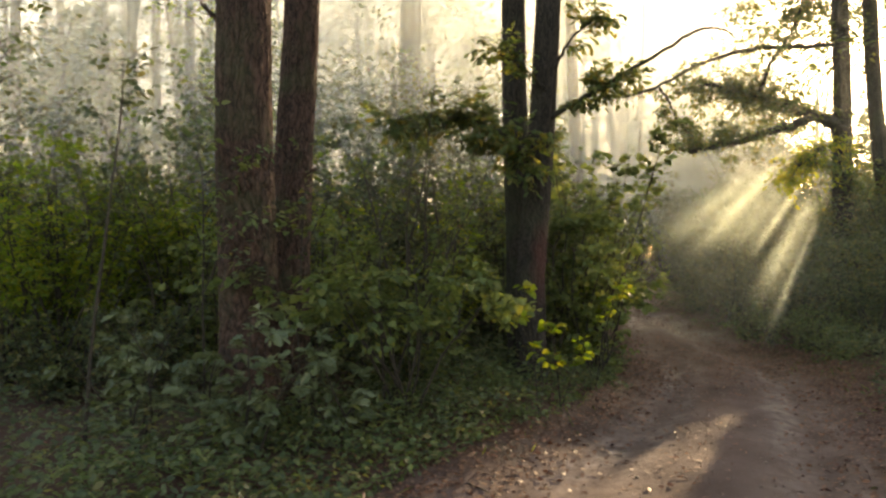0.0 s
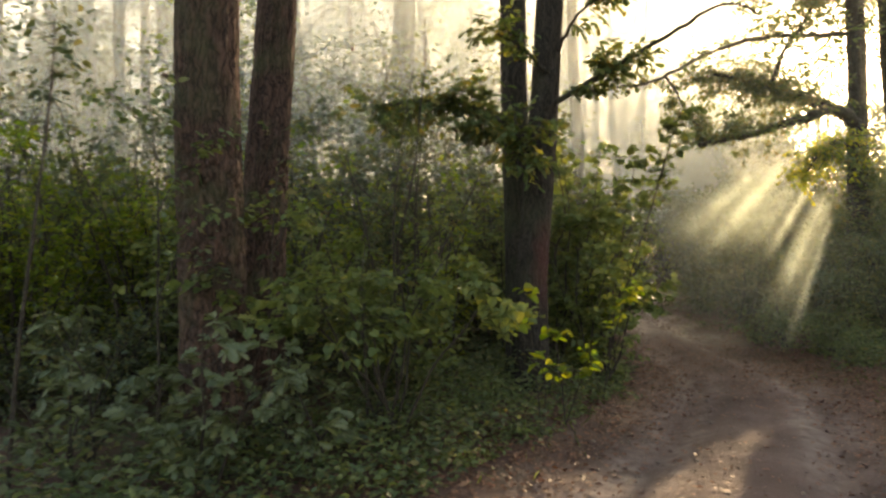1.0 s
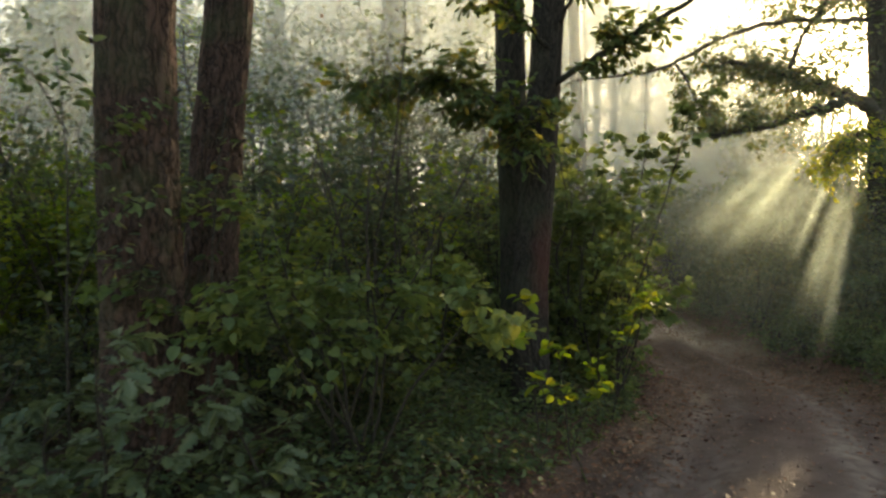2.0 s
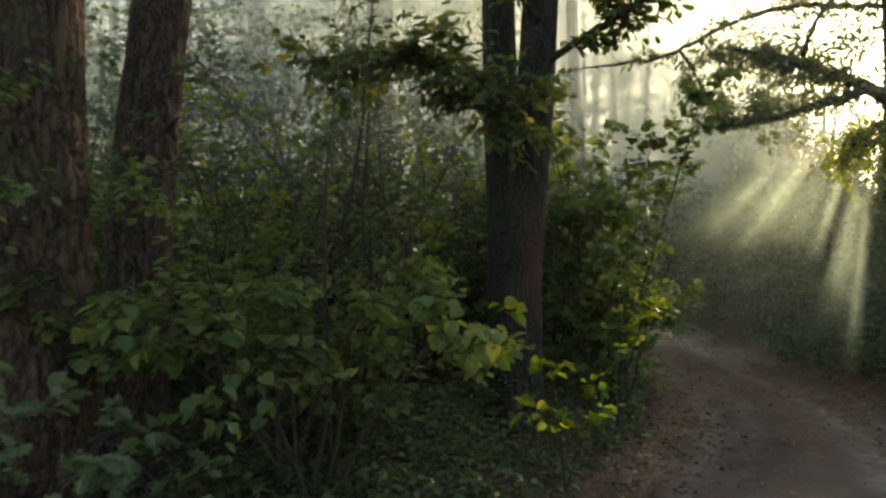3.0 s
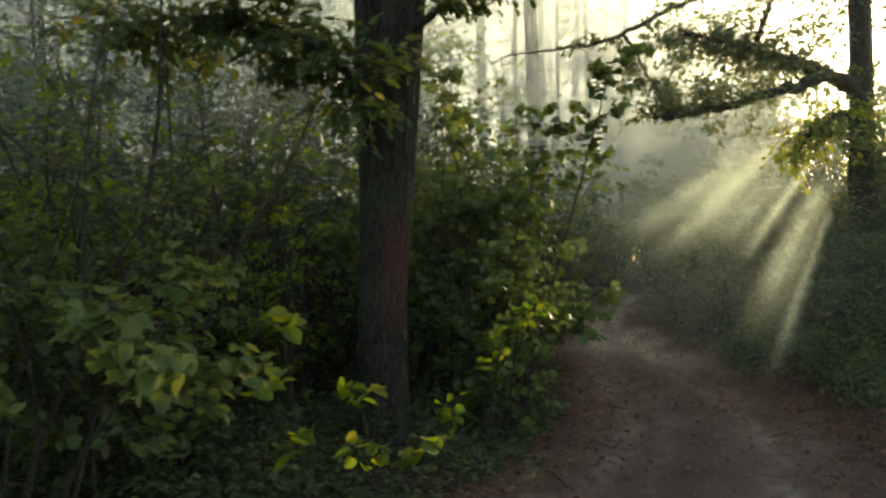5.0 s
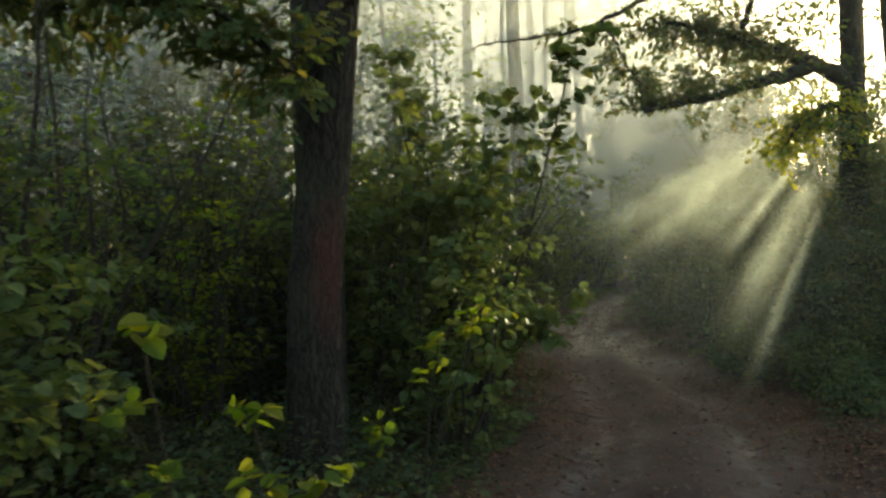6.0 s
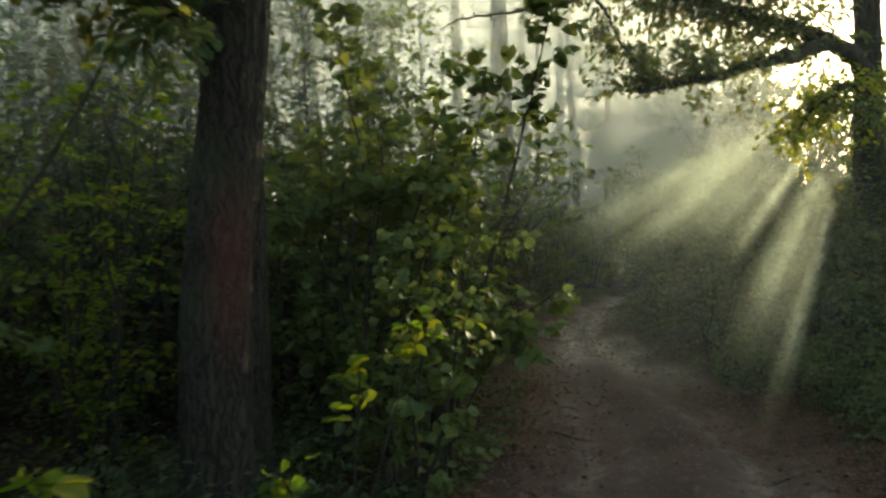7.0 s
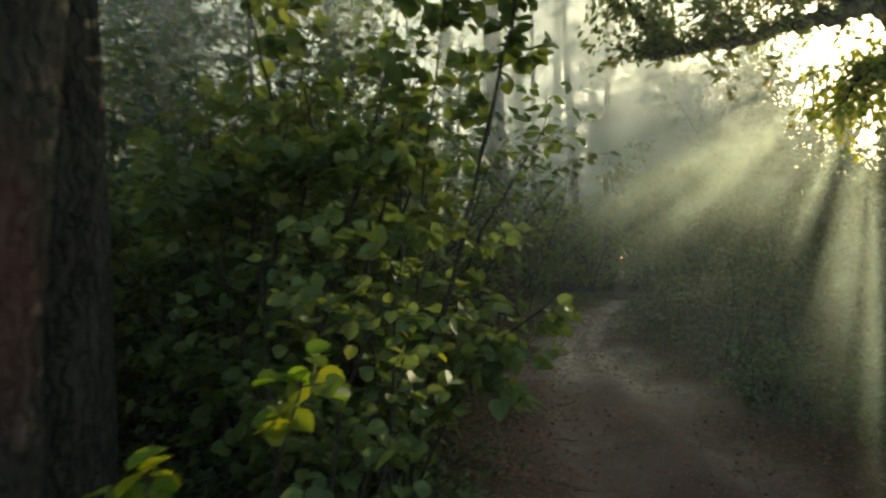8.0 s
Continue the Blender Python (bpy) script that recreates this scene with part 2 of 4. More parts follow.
def part(name, me, parent, label=""):
    ob = new(name, me)
    ob.parent = parent
    return tagged(ob, label) if label else ob


def thing(name, x, y, z, label, category, group="", kind=""):
    ob = new(name)
    ob.location = (x, y, z)
    return tagged(ob, label, category, group, kind)


def unit(v):
    return v / np.maximum(np.linalg.norm(v, axis=-1, keepdims=True), 1e-9)


class Tubes:
    """Gathers tapered stems into one mesh."""

    def __init__(self):
        self.v, self.f, self.count = [], [], 0

    def add(self, points, radii, sides=6, rough=0.0, rng=None, flare=None):
        pts = np.asarray(points, float)
        tan = unit(np.gradient(pts, axis=0))
        ref = np.array([0, 0, 1.0]) if abs(tan[:, 2]).mean() < 0.8 else np.array([1.0, 0, 0])
        a = unit(np.cross(tan, ref))
        b = np.cross(tan, a)
        ang = np.arange(sides) * 2 * np.pi / sides
        r = np.asarray(radii, float)[:, None] * np.ones((1, sides))
        if rough and rng is not None:
            r = r * (1 + rng.normal(0, rough, r.shape))
        if flare is not None:
            r = r * flare(ang[None, :], np.arange(len(pts))[:, None])
        ring = pts[:, None, :] + r[:, :, None] * (np.cos(ang)[None, :, None] * a[:, None, :] + np.sin(ang)[None, :, None] * b[:, None, :])
        k = len(pts)
        base = self.count
        i, j = np.meshgrid(np.arange(k - 1), np.arange(sides), indexing="ij")
        q = base + np.stack([i * sides + j, i * sides + (j + 1) % sides, (i + 1) * sides + (j + 1) % sides, (i + 1) * sides + j], -1).reshape(-1, 4)
        self.v.append(ring.reshape(-1, 3)), self.f.append(q)
        self.count += k * sides
        return self

    def mesh(self, name, mat):
        v, f = np.concatenate(self.v), np.concatenate(self.f)
        return mesh_of(name, v, f.ravel(), np.full(len(f), 4), [mat], smooth_faces=True)


def outline(half):
    """A leaf from half its outline: two faces that meet, folded, at the midrib."""
    n = len(half)
    left = [(x, y, 0.28 * y - 0.25 * x * x) for x, y in half]
    right = [(x, -y, 0.28 * y - 0.25 * x * x) for x, y in half[1:-1]]
    v = np.array(left + right)
    a = list(range(n))[::-1]
    b = [0] + list(range(n, 2 * n - 2)) + [n - 1]
    return v, [a, b]


ROUND = outline([(0, 0), (-0.03, 0.2), (0.1, 0.41), (0.38, 0.49), (0.66, 0.42), (0.88, 0.2), (1.0, 0)])
LOBED = outline([(0, 0), (0.14, 0.06), (0.26, 0.19), (0.36, 0.1), (0.5, 0.28), (0.6, 0.14), (0.76, 0.29), (0.84, 0.14), (0.94, 0.17), (1.0, 0)])
OVAL = outline([(0, 0), (0.3, 0.27), (0.7, 0.22), (1.0, 0)])
KITE = (np.array([(0, 0, 0), (0.45, 0.26, 0.05), (1, 0, -0.12), (0.45, -0.26, 0.05)]), [[3, 2, 1, 0]])
BLADE = (np.array([(0, 0.03, 0), (0, -0.03, 0), (0.6, -0.02, -0.05), (1, 0, -0.25), (0.6, 0.02, -0.05)]), [[0, 1, 2, 3, 4]])
NEEDLES = (np.array([(0, 0, 0), (0.5, 0.05, 0), (1, 0, -0.1), (0.5, -0.05, 0.02)]), [[3, 2, 1, 0]])


def leaves(name, shape, where, way, up, size, mat, gaps=None):
    """Many leaves as one mesh: stalk ends, the way each points, its upper side and length."""
    if gaps is not None:
        keep = ~in_gap(where + np.array(gaps))
        where, way, up, size = where[keep], way[keep], up[keep], size[keep]
    tv, tf = shape
    way = unit(way)
    side = unit(np.cross(up, way))
    nrm = np.cross(way, side)
    v = where[:, None, :] + size[:, None, None] * (tv[None, :, 0, None] * way[:, None, :] + tv[None, :, 1, None] * side[:, None, :] + tv[None, :, 2, None] * nrm[:, None, :])
    flat = np.concatenate([np.array(f) for f in tf])
    sizes = np.array([len(f) for f in tf])
    idx = (np.arange(len(where)) * len(tv))[:, None] + flat[None, :]
    return mesh_of(name, v.reshape(-1, 3), idx.ravel(), np.tile(sizes, len(where)), [mat])


def bend(rng, start, way, length, steps=6, droop=0.0, wander=0.12):
    """The line of a branch: it sets out along way and wanders."""
    p, d = np.array(start, float), unit(np.array(way, float))
    out = [p.copy()]
    for _ in range(steps):
        d = unit(d + rng.normal(0, wander, 3) + np.array([0, 0, -droop]))
        p = p + d * length / steps
        out.append(p.copy())
    return np.array(out)


def along(line, k):
    """Points and directions at parts k (0 to 1) of a line."""
    s = np.clip(np.asarray(k), 0, 0.9999) * (len(line) - 1)
    i = s.astype(int)
    f = (s - i)[:, None]
    return line[i] * (1 - f) + line[i + 1] * f, unit(line[i + 1] - line[i])


def spray(rng, line, count, spread, size, flat=0.75, k0=0.15):
    """Leaves on both sides of a twig, their faces mostly to the sky."""
    k = rng.uniform(k0, 1.0, count)
    p, d = along(line, k)
    side = unit(np.cross(d, np.array([0, 0, 1.0]))) * np.where(rng.random(count) < 0.5, 1, -1)[:, None]
    way = unit(d * rng.uniform(0.2, 1.0, (count, 1)) + side * rng.uniform(0.4, 1.2, (count, 1)) + rng.normal(0, 0.3, (count, 3)) + np.array([0, 0, -0.25]))
    up = unit(np.array([0, 0, 1.0]) * flat + rng.normal(0, 0.45, (count, 3)))
    p = p + rng.normal(0, spread, (count, 3)) * np.array([1, 1, 0.6])
    return p, way, up, rng.uniform(0.6, 1.15, count) * size


def gather(list_of):
    return [np.concatenate(c) for c in zip(*list_of)]


# ---- ground ----
def lines(parts):
    out = [np.arange(a, b, s) for a, b, s in parts]
    return np.concatenate(out + [[parts[-1][1]]])


gx = lines([(-900, -100, 100), (-100, -20, 8), (-20, -5, 0.75), (-5, 9, 0.1), (9, 20, 0.6), (20, 100, 8), (100, 900, 100)])
gy = lines([(-900, -100, 100), (-100, -10, 9), (-10, 3, 0.8), (3, 20, 0.1), (20, 34, 0.3), (34, 100, 4), (100, 900, 100)])
X, Y = np.meshgrid(gx, gy, indexing="ij")
Z = height(X, Y)
i, j = np.meshgrid(np.arange(len(gx) - 1), np.arange(len(gy) - 1), indexing="ij")
w = len(gy)
quads = np.stack([i * w + j, (i + 1) * w + j, (i + 1) * w + j + 1, i * w + j + 1], -1).reshape(-1, 4)
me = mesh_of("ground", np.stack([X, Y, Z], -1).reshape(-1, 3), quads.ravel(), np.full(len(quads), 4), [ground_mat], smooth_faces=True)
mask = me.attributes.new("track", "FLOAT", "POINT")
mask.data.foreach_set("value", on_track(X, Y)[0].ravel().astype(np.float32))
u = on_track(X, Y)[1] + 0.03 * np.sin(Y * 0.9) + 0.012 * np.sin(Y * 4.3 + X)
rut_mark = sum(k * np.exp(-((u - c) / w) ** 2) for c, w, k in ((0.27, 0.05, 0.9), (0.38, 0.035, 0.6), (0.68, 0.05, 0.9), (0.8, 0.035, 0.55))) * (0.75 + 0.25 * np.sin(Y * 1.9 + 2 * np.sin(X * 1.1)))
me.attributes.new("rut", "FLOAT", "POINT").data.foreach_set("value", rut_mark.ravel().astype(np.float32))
# Mask for open-sky brightness put into the far sand's colour.
skylit = smooth(15.5, 18.5, Y + 0.7 * np.sin(X * 1.7 + Y * 0.6)) * (0.75 + 0.25 * np.sin(u * 21))
me.attributes.new("skylit", "FLOAT", "POINT").data.foreach_set("value", skylit.ravel().astype(np.float32))
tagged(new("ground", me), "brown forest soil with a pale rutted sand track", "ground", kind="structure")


# ---- trees ----
def cells(u, v, period, seed):
    """Cracks between elongated plates: 0 in a crack, 1 on a plate. u wraps after period cells."""
    rng = np.random.default_rng(seed)
    jit = rng.random((64, 512, 2))
    f1, f2 = np.full(u.shape, 9.0), np.full(u.shape, 9.0)
    iu, iv = np.floor(u).astype(int), np.floor(v).astype(int)
    for du in (-1, 0, 1):
        for dv in (-1, 0, 1):
            cu, cv = iu + du, iv + dv
            j = jit[(cu % period) % 64, cv % 512]
            d = np.hypot(u - cu - j[..., 0], v - cv - j[..., 1])
            f2 = np.where(d < f1, f1, np.minimum(f2, d))
            f1 = np.minimum(f1, d)
    return smooth(0.0, 0.3, f2 - f1), f1


def trunk_mesh(name, pts, r0, r1, mat, seed=1, sides=20, swell=0.35, rings=60, plates=0, depth=0.014):
    rng = np.random.default_rng(seed)
    line = np.array(pts, float)
    if plates:
        low = along(line, np.linspace(0, 0.42, rings))[0]
        fine = np.concatenate([low, along(line, np.linspace(0.45, 1, 14))[0]])
    else:
        fine = along(line, np.linspace(0, 1, rings))[0]
    for _ in range(6):
        fine[1:-1] = (fine[:-2] + 2 * fine[1:-1] + fine[2:]) / 4
    z = fine[:, 2] - fine[0, 2]
    r = (r0 + (r1 - r0) * z / z[-1]) * (1 + swell * np.exp(-z / 0.22))
    ph = rng.uniform(0, 6.28, 4)

    def skin(a, i):
        h = z[i]
        k = 1 + 0.3 * swell * np.exp(-h / 0.25) * np.cos(5 * a + ph[0]) + 0.025 * np.cos(3 * a + ph[1] + h * 1.3) + 0.02 * np.cos(2 * a + ph[2] - h * 0.7)
        if plates:
            u = a / (2 * np.pi) * plates + 0.35 * np.sin(h * 9 + 2 * np.sin(a * 3)) * 0.6
            c, f = cells(u + 0 * h, h * 3.6 + 0.4 * np.sin(a * 7 + h * 3), plates, seed)
            c2, _ = cells(u * 2.0, h * 8 + 0.2 * np.sin(a * 11), plates * 2, seed + 1)
            k = k + (c * 1.0 + 0.35 * c2 - 0.35 * f - 0.8) * depth / r[i]
        return k

    t = Tubes()
    t.add(fine, r, sides, 0.004 if plates else 0.02, rng, skin)
    return t.mesh(name, mat)


def trunk_line(base, top, steps=14, sway=0.03, seed=1):
    rng = np.random.default_rng(seed)
    k = np.linspace(0, 1, steps)
    p = np.array(base)[None] * (1 - k[:, None]) + np.array(top)[None] * k[:, None]
    p[1:, :2] += np.cumsum(rng.normal(0, sway, (steps - 1, 2)), 0) * 0.5
    return p


def foliage(rng, lines_of, per, spread, size, flat=0.75, tip=0.15):
    return gather([spray(rng, ln, per, spread, size, flat, tip) for ln in lines_of])


def twigs_from(rng, line, count, length, k0=0.3, lift=0.2, droop=0.06, out=1.0):
    """Side twigs along a branch."""
    p, d = along(line, rng.uniform(k0, 1.0, count))
    made = []
    for a, b in zip(p, d):
        way = b * 0.6 + unit(rng.normal(0, 1, 3) * np.array([1, 1, 0.35])) * out + np.array([0, 0, lift])
        made.append(bend(rng, a, way, length * rng.uniform(0.5, 1.2), 5, droop))
    return made


BOUGHS = []


def stuff(name, me, parent):
    return tagged(part(name, me, parent), kind="stuff")


def limb(parent, points, r0, r1, mat, name="limb", seed=0, sides=9):
    p = np.array(points, float) - np.array(parent.location)
    fine = along(p, np.linspace(0, 1, 6 * len(points)))[0]
    for _ in range(4):
        fine[1:-1] = (fine[:-2] + 2 * fine[1:-1] + fine[2:]) / 4
    rng = np.random.default_rng(seed + len(points))
    fine[1:-1] += rng.normal(0, 0.18 * r0, fine[1:-1].shape)
    t = Tubes()
    t.add(fine, np.linspace(r0, r1, len(fine)), sides, 0.07, rng)
    BOUGHS.append(part(name, t.mesh(name, mat), parent))
    return fine


def leafy(parent, rng, lines_of, per, spread, size, shape, mat, name="foliage", twig_mat=None, flat=0.75, r=0.006, single=0, near=None, under=None, tip=0.15):
    """Twigs and their leaves. single: so many leaves, those nearest to the plan point near, are parts of their own."""
    if twig_mat:
        t = Tubes()
        for ln in lines_of:
            t.add(ln[::2], np.linspace(r, r * 0.35, len(ln[::2])), 3)
        stuff("brushwood", t.mesh("brushwood", twig_mat), under or parent)
    where, way, up, length = foliage(rng, lines_of, per, spread, size, flat, tip)
    if single:
        order = np.argsort(np.hypot(where[:, 0] - near[0], where[:, 1] - near[1]))
        one, rest = order[:single], order[single:]
        me = leaves("leaf", shape, np.zeros((1, 3)), np.array([[1.0, 0, 0]]), np.array([[0, 0, 1.0]]), np.ones(1), mat)
        for w, d, u, k in zip(where[one], unit(way[one]), up[one], length[one]):
            side = unit(np.cross(u, d))
            nrm = np.cross(d, side)
            leaf = part("leaf", me, under or parent)
            leaf.matrix_basis = Matrix([[d[i] * k, side[i] * k, nrm[i] * k, w[i]] for i in range(3)] + [[0, 0, 0, 1]])
        where, way, up, length = where[rest], way[rest], up[rest], length[rest]
    if len(where):
        stuff(name, leaves(name, shape, where, way, up, length, mat, gaps=parent.location), under or parent)


def tall_tree(name, pts, r0, r1, mat, label, seed, group="", plates=0, sides=110, rings=230, swell=0.35, depth=0.024):
    """A tree of the foreground: its base and the line of its trunk in the world."""
    x, y = pts[0][:2]
    t = thing(name, x, y, at(x, y) - 0.1, label, "tree", group)
    line = np.array([(px - x, py - y, pz) for px, py, pz in pts], float)
    part("trunk", trunk_mesh("trunk", line, r0, r1, mat, seed, sides, swell, rings, plates, depth), t)
    return t, line


def crown(t, rng, count, z0, z1, reach, per, size, mat, shape=None, spread=0.25):
    """A crown out of branches round the trunk's line."""
    br = []
    for _ in range(count):
        a, h = rng.uniform(0, 6.28), rng.uniform(z0, z1)
        ln = bend(rng, (0, 0, h), (math.cos(a), math.sin(a), 0.35), reach * rng.uniform(0.5, 1.1), 6, 0.03)
        br += [ln] + twigs_from(rng, ln, 5, reach * 0.35, 0.3)
    leafy(t, rng, br, per, spread, size, shape or KITE, mat, "crown", BARK_TWIG, 0.6, 0.02)


rng = np.random.default_rng(11)
pine_a, line_a = tall_tree("pine_tree", [(-1.82, 6.9, 0), (-1.86, 6.9, 1.5), (-1.91, 6.9, 3.0), (-1.87, 6.85, 4.8), (-2.1, 6.9, 16)], 0.28, 0.15, BARK_PINE, "thick pine with reddish cracked bark beside the track", 3, "roadside pines", 17)
limb(pine_a, [(-2.08, 6.8, 3.95), (-2.21, 6.7, 4.05), (-2.24, 6.68, 4.14)], 0.03, 0.012, BARK_PINE, "branch_stub")
limb(pine_a, [(-2.12, 6.8, 3.2), (-2.22, 6.74, 3.24)], 0.022, 0.012, BARK_PINE, "branch_stub")
crown(pine_a, rng, 16, 9, 15, 2.4, 50, 0.34, NEEDLE, BLADE)
pine_b, line_b = tall_tree("pine_tree", [(-1.63, 7.58, 0), (-1.62, 7.66, 1.6), (-1.62, 7.84, 2.7), (-1.61, 8.06, 3.6), (-1.6, 8.2, 4.7), (-1.3, 9.3, 16)], 0.215, 0.12, BARK_PINE, "slimmer leaning pine with dark cracked bark", 4, "roadside pines", 15)
limb(pine_b, [(-1.47, 7.72, 2.6), (-1.34, 7.62, 2.68)], 0.02, 0.01, BARK_PINE, "branch_stub")
crown(pine_b, rng, 16, 9, 15, 2.2, 50, 0.34, NEEDLE, BLADE)

twin, line_d = tall_tree("twin_oak", [(1.17, 9.6, 0), (1.16, 9.6, 1.4), (1.28, 9.58, 2.9), (1.4, 9.55, 5.2), (1.8, 9.6, 14)], 0.195, 0.11, BARK_STAINED, "double-stemmed oak with dark ridged bark and a leafy low branch", 5, "", 19, depth=0.011)
second = np.array([(1.12, 10.3, 0), (1.1, 10.3, 1.0), (1.07, 10.3, 2.35), (1.03, 10.29, 3.2), (1.0, 10.27, 5.5), (0.9, 10.2, 14)]) - np.array([1.17, 9.6, 0])
part("second_trunk", trunk_mesh("second_trunk", second, 0.2, 0.11, BARK_OAK, 6, 100, 0.25, 200, 16, 0.011), twin)
# the twin oak's branches
d1 = limb(twin, [(1.36, 9.5, 3.55), (1.75, 9.2, 3.75), (2.08, 9.0, 3.92), (2.64, 8.9, 4.24), (3.06, 8.75, 4.5), (3.34, 8.72, 4.53), (3.55, 8.7, 4.38)], 0.038, 0.01, BARK_OAK)
d2 = limb(twin, [(1.25, 9.42, 2.9), (1.05, 9.2, 3.0), (0.8, 9.0, 3.25), (0.35, 8.9, 3.45), (-0.2, 8.9, 3.5), (-0.7, 8.9, 3.42)], 0.04, 0.01, BARK_OAK)
d3 = limb(twin, [(1.35, 9.42, 3.9), (1.0, 9.2, 4.2), (0.7, 9.1, 4.3)], 0.025, 0.01, BARK_OAK)
d4 = limb(twin, [(1.45, 9.4, 4.2), (1.6, 9.1, 4.5), (1.9, 8.9, 4.7)], 0.025, 0.01, BARK_OAK)
for held, tw in zip(BOUGHS[-4:], (twigs_from(rng, d1[:17], 24, 0.36, 0.15, 0.05), twigs_from(rng, d2, 95, 0.62, 0.1, -0.05, 0.08), twigs_from(rng, d3, 12, 0.4), twigs_from(rng, d4, 12, 0.4))):
    leafy(twin, rng, tw, 20, 0.05, 0.115, LOBED, LEAF_OAK, twig_mat=BARK_TWIG, under=held)
crown(twin, rng, 18, 6.5, 13, 2.4, 46, 0.15, LEAF_OAK)

# the oak that leans over the track
oak, line_e = tall_tree("roadside_oak", [(9.5, 17.2, 0), (9.5, 17.2, 3), (9.5, 17.2, 6), (9.3, 17.2, 15)], 0.24, 0.12, BARK_OAK, "old oak with long low limbs reaching over the track", 7, "", 16, 60, 150)
e2 = limb(oak, [(9.46, 17.15, 4.7), (8.9, 16.6, 4.88), (8.3, 16.0, 4.86), (7.78, 15.6, 4.68), (7.0, 15.3, 4.42), (6.2, 15.1, 4.16), (5.1, 14.9, 3.9)], 0.15, 0.05, BARK_OAK)
e3 = limb(oak, [(8.25, 15.98, 4.86), (7.49, 16.2, 5.24), (6.8, 16.2, 5.45), (5.8, 16.1, 5.6)], 0.11, 0.03, BARK_OAK)
e1 = limb(oak, [(9.3, 17.2, 6.8), (8.0, 16.4, 6.5), (6.6, 15.6, 6.25), (5.5, 15.5, 5.9), (4.65, 15.4, 5.4), (4.1, 15.4, 5.2), (3.15, 15.6, 5.15), (2.7, 15.7, 5.1)], 0.06, 0.012, BARK_OAK)
e4 = limb(oak, [(4.6, 15.4, 5.35), (4.8, 15.4, 5.1), (4.95, 15.3, 4.65), (5.3, 15.2, 4.2)], 0.03, 0.012, BARK_OAK)
e5 = limb(oak, [(9.3, 17.1, 3.9), (8.6, 16.0, 4.2), (8.0, 15.3, 4.1), (7.4, 14.9, 3.7), (6.95, 14.7, 3.2)], 0.05, 0.01, BARK_OAK)
e6 = limb(oak, [(6.9, 15.7, 5.35), (7.0, 15.5, 5.9), (7.4, 15.3, 6.5), (7.6, 15.2, 7.2)], 0.05, 0.02, BARK_OAK)
for held, tw in zip(BOUGHS[-6:], (twigs_from(rng, e2[30:], 46, 0.9, 0.0, 0.55, 0.03), twigs_from(rng, e3, 150, 1.05, 0.05, 0.1), twigs_from(rng, e1[8:36], 16, 0.4, 0.1), twigs_from(rng, e4, 20, 0.4), None, twigs_from(rng, e6, 40, 0.8))):
    if tw:
        leafy(oak, rng, tw, 26, 0.07, 0.115, LOBED, LEAF_OAK, twig_mat=BARK_TWIG, under=held)
# Sun shining through this spray is painted into its gold tones.
leafy(oak, rng, twigs_from(rng, e5, 85, 0.7, 0.25, -0.02), 14, 0.08, 0.115, LOBED, LEAF_BACKLIT, "turning_foliage", BARK_TWIG, under=BOUGHS[-2])
leafy(oak, rng, twigs_from(rng, e5[:22], 60, 0.85, 0.1, -0.3), 14, 0.08, 0.12, LOBED, LEAF_OAK, "foliage", BARK_TWIG, under=BOUGHS[-2])
leafy(oak, rng, twigs_from(rng, e1[28:], 22, 0.55, 0.0, 0.05, 0.02), 1, 0.03, 0.06, OVAL, LITTER, "withered_foliage", BARK_TWIG, under=BOUGHS[-4], r=0.009)
crown(oak, rng, 34, 7.2, 14, 3.6, 60, 0.17, LEAF_OAK)
hang = [bend(rng, (2.75 + rng.normal(0, 0.25), 15.65, 5.05), (rng.normal(-0.2, 0.5), rng.normal(0, 0.3), -1), rng.uniform(0.4, 1.1), 5, 0.02) for _ in range(9)]
leafy(oak, rng, hang, 9, 0.04, 0.1, OVAL, LITTER, "withered_foliage", BARK_TWIG)

neighbour, _ = tall_tree("roadside_oak", [(11.1, 17.9, 0), (10.9, 17.8, 3), (10.45, 17.6, 6), (10.2, 17.5, 14)], 0.2, 0.12, BARK_OAK, "second oak standing close behind the leaning one", 8, "", 14, 48, 100)
crown(neighbour, rng, 30, 6.5, 13, 3.6, 60, 0.17, LEAF_OAK)


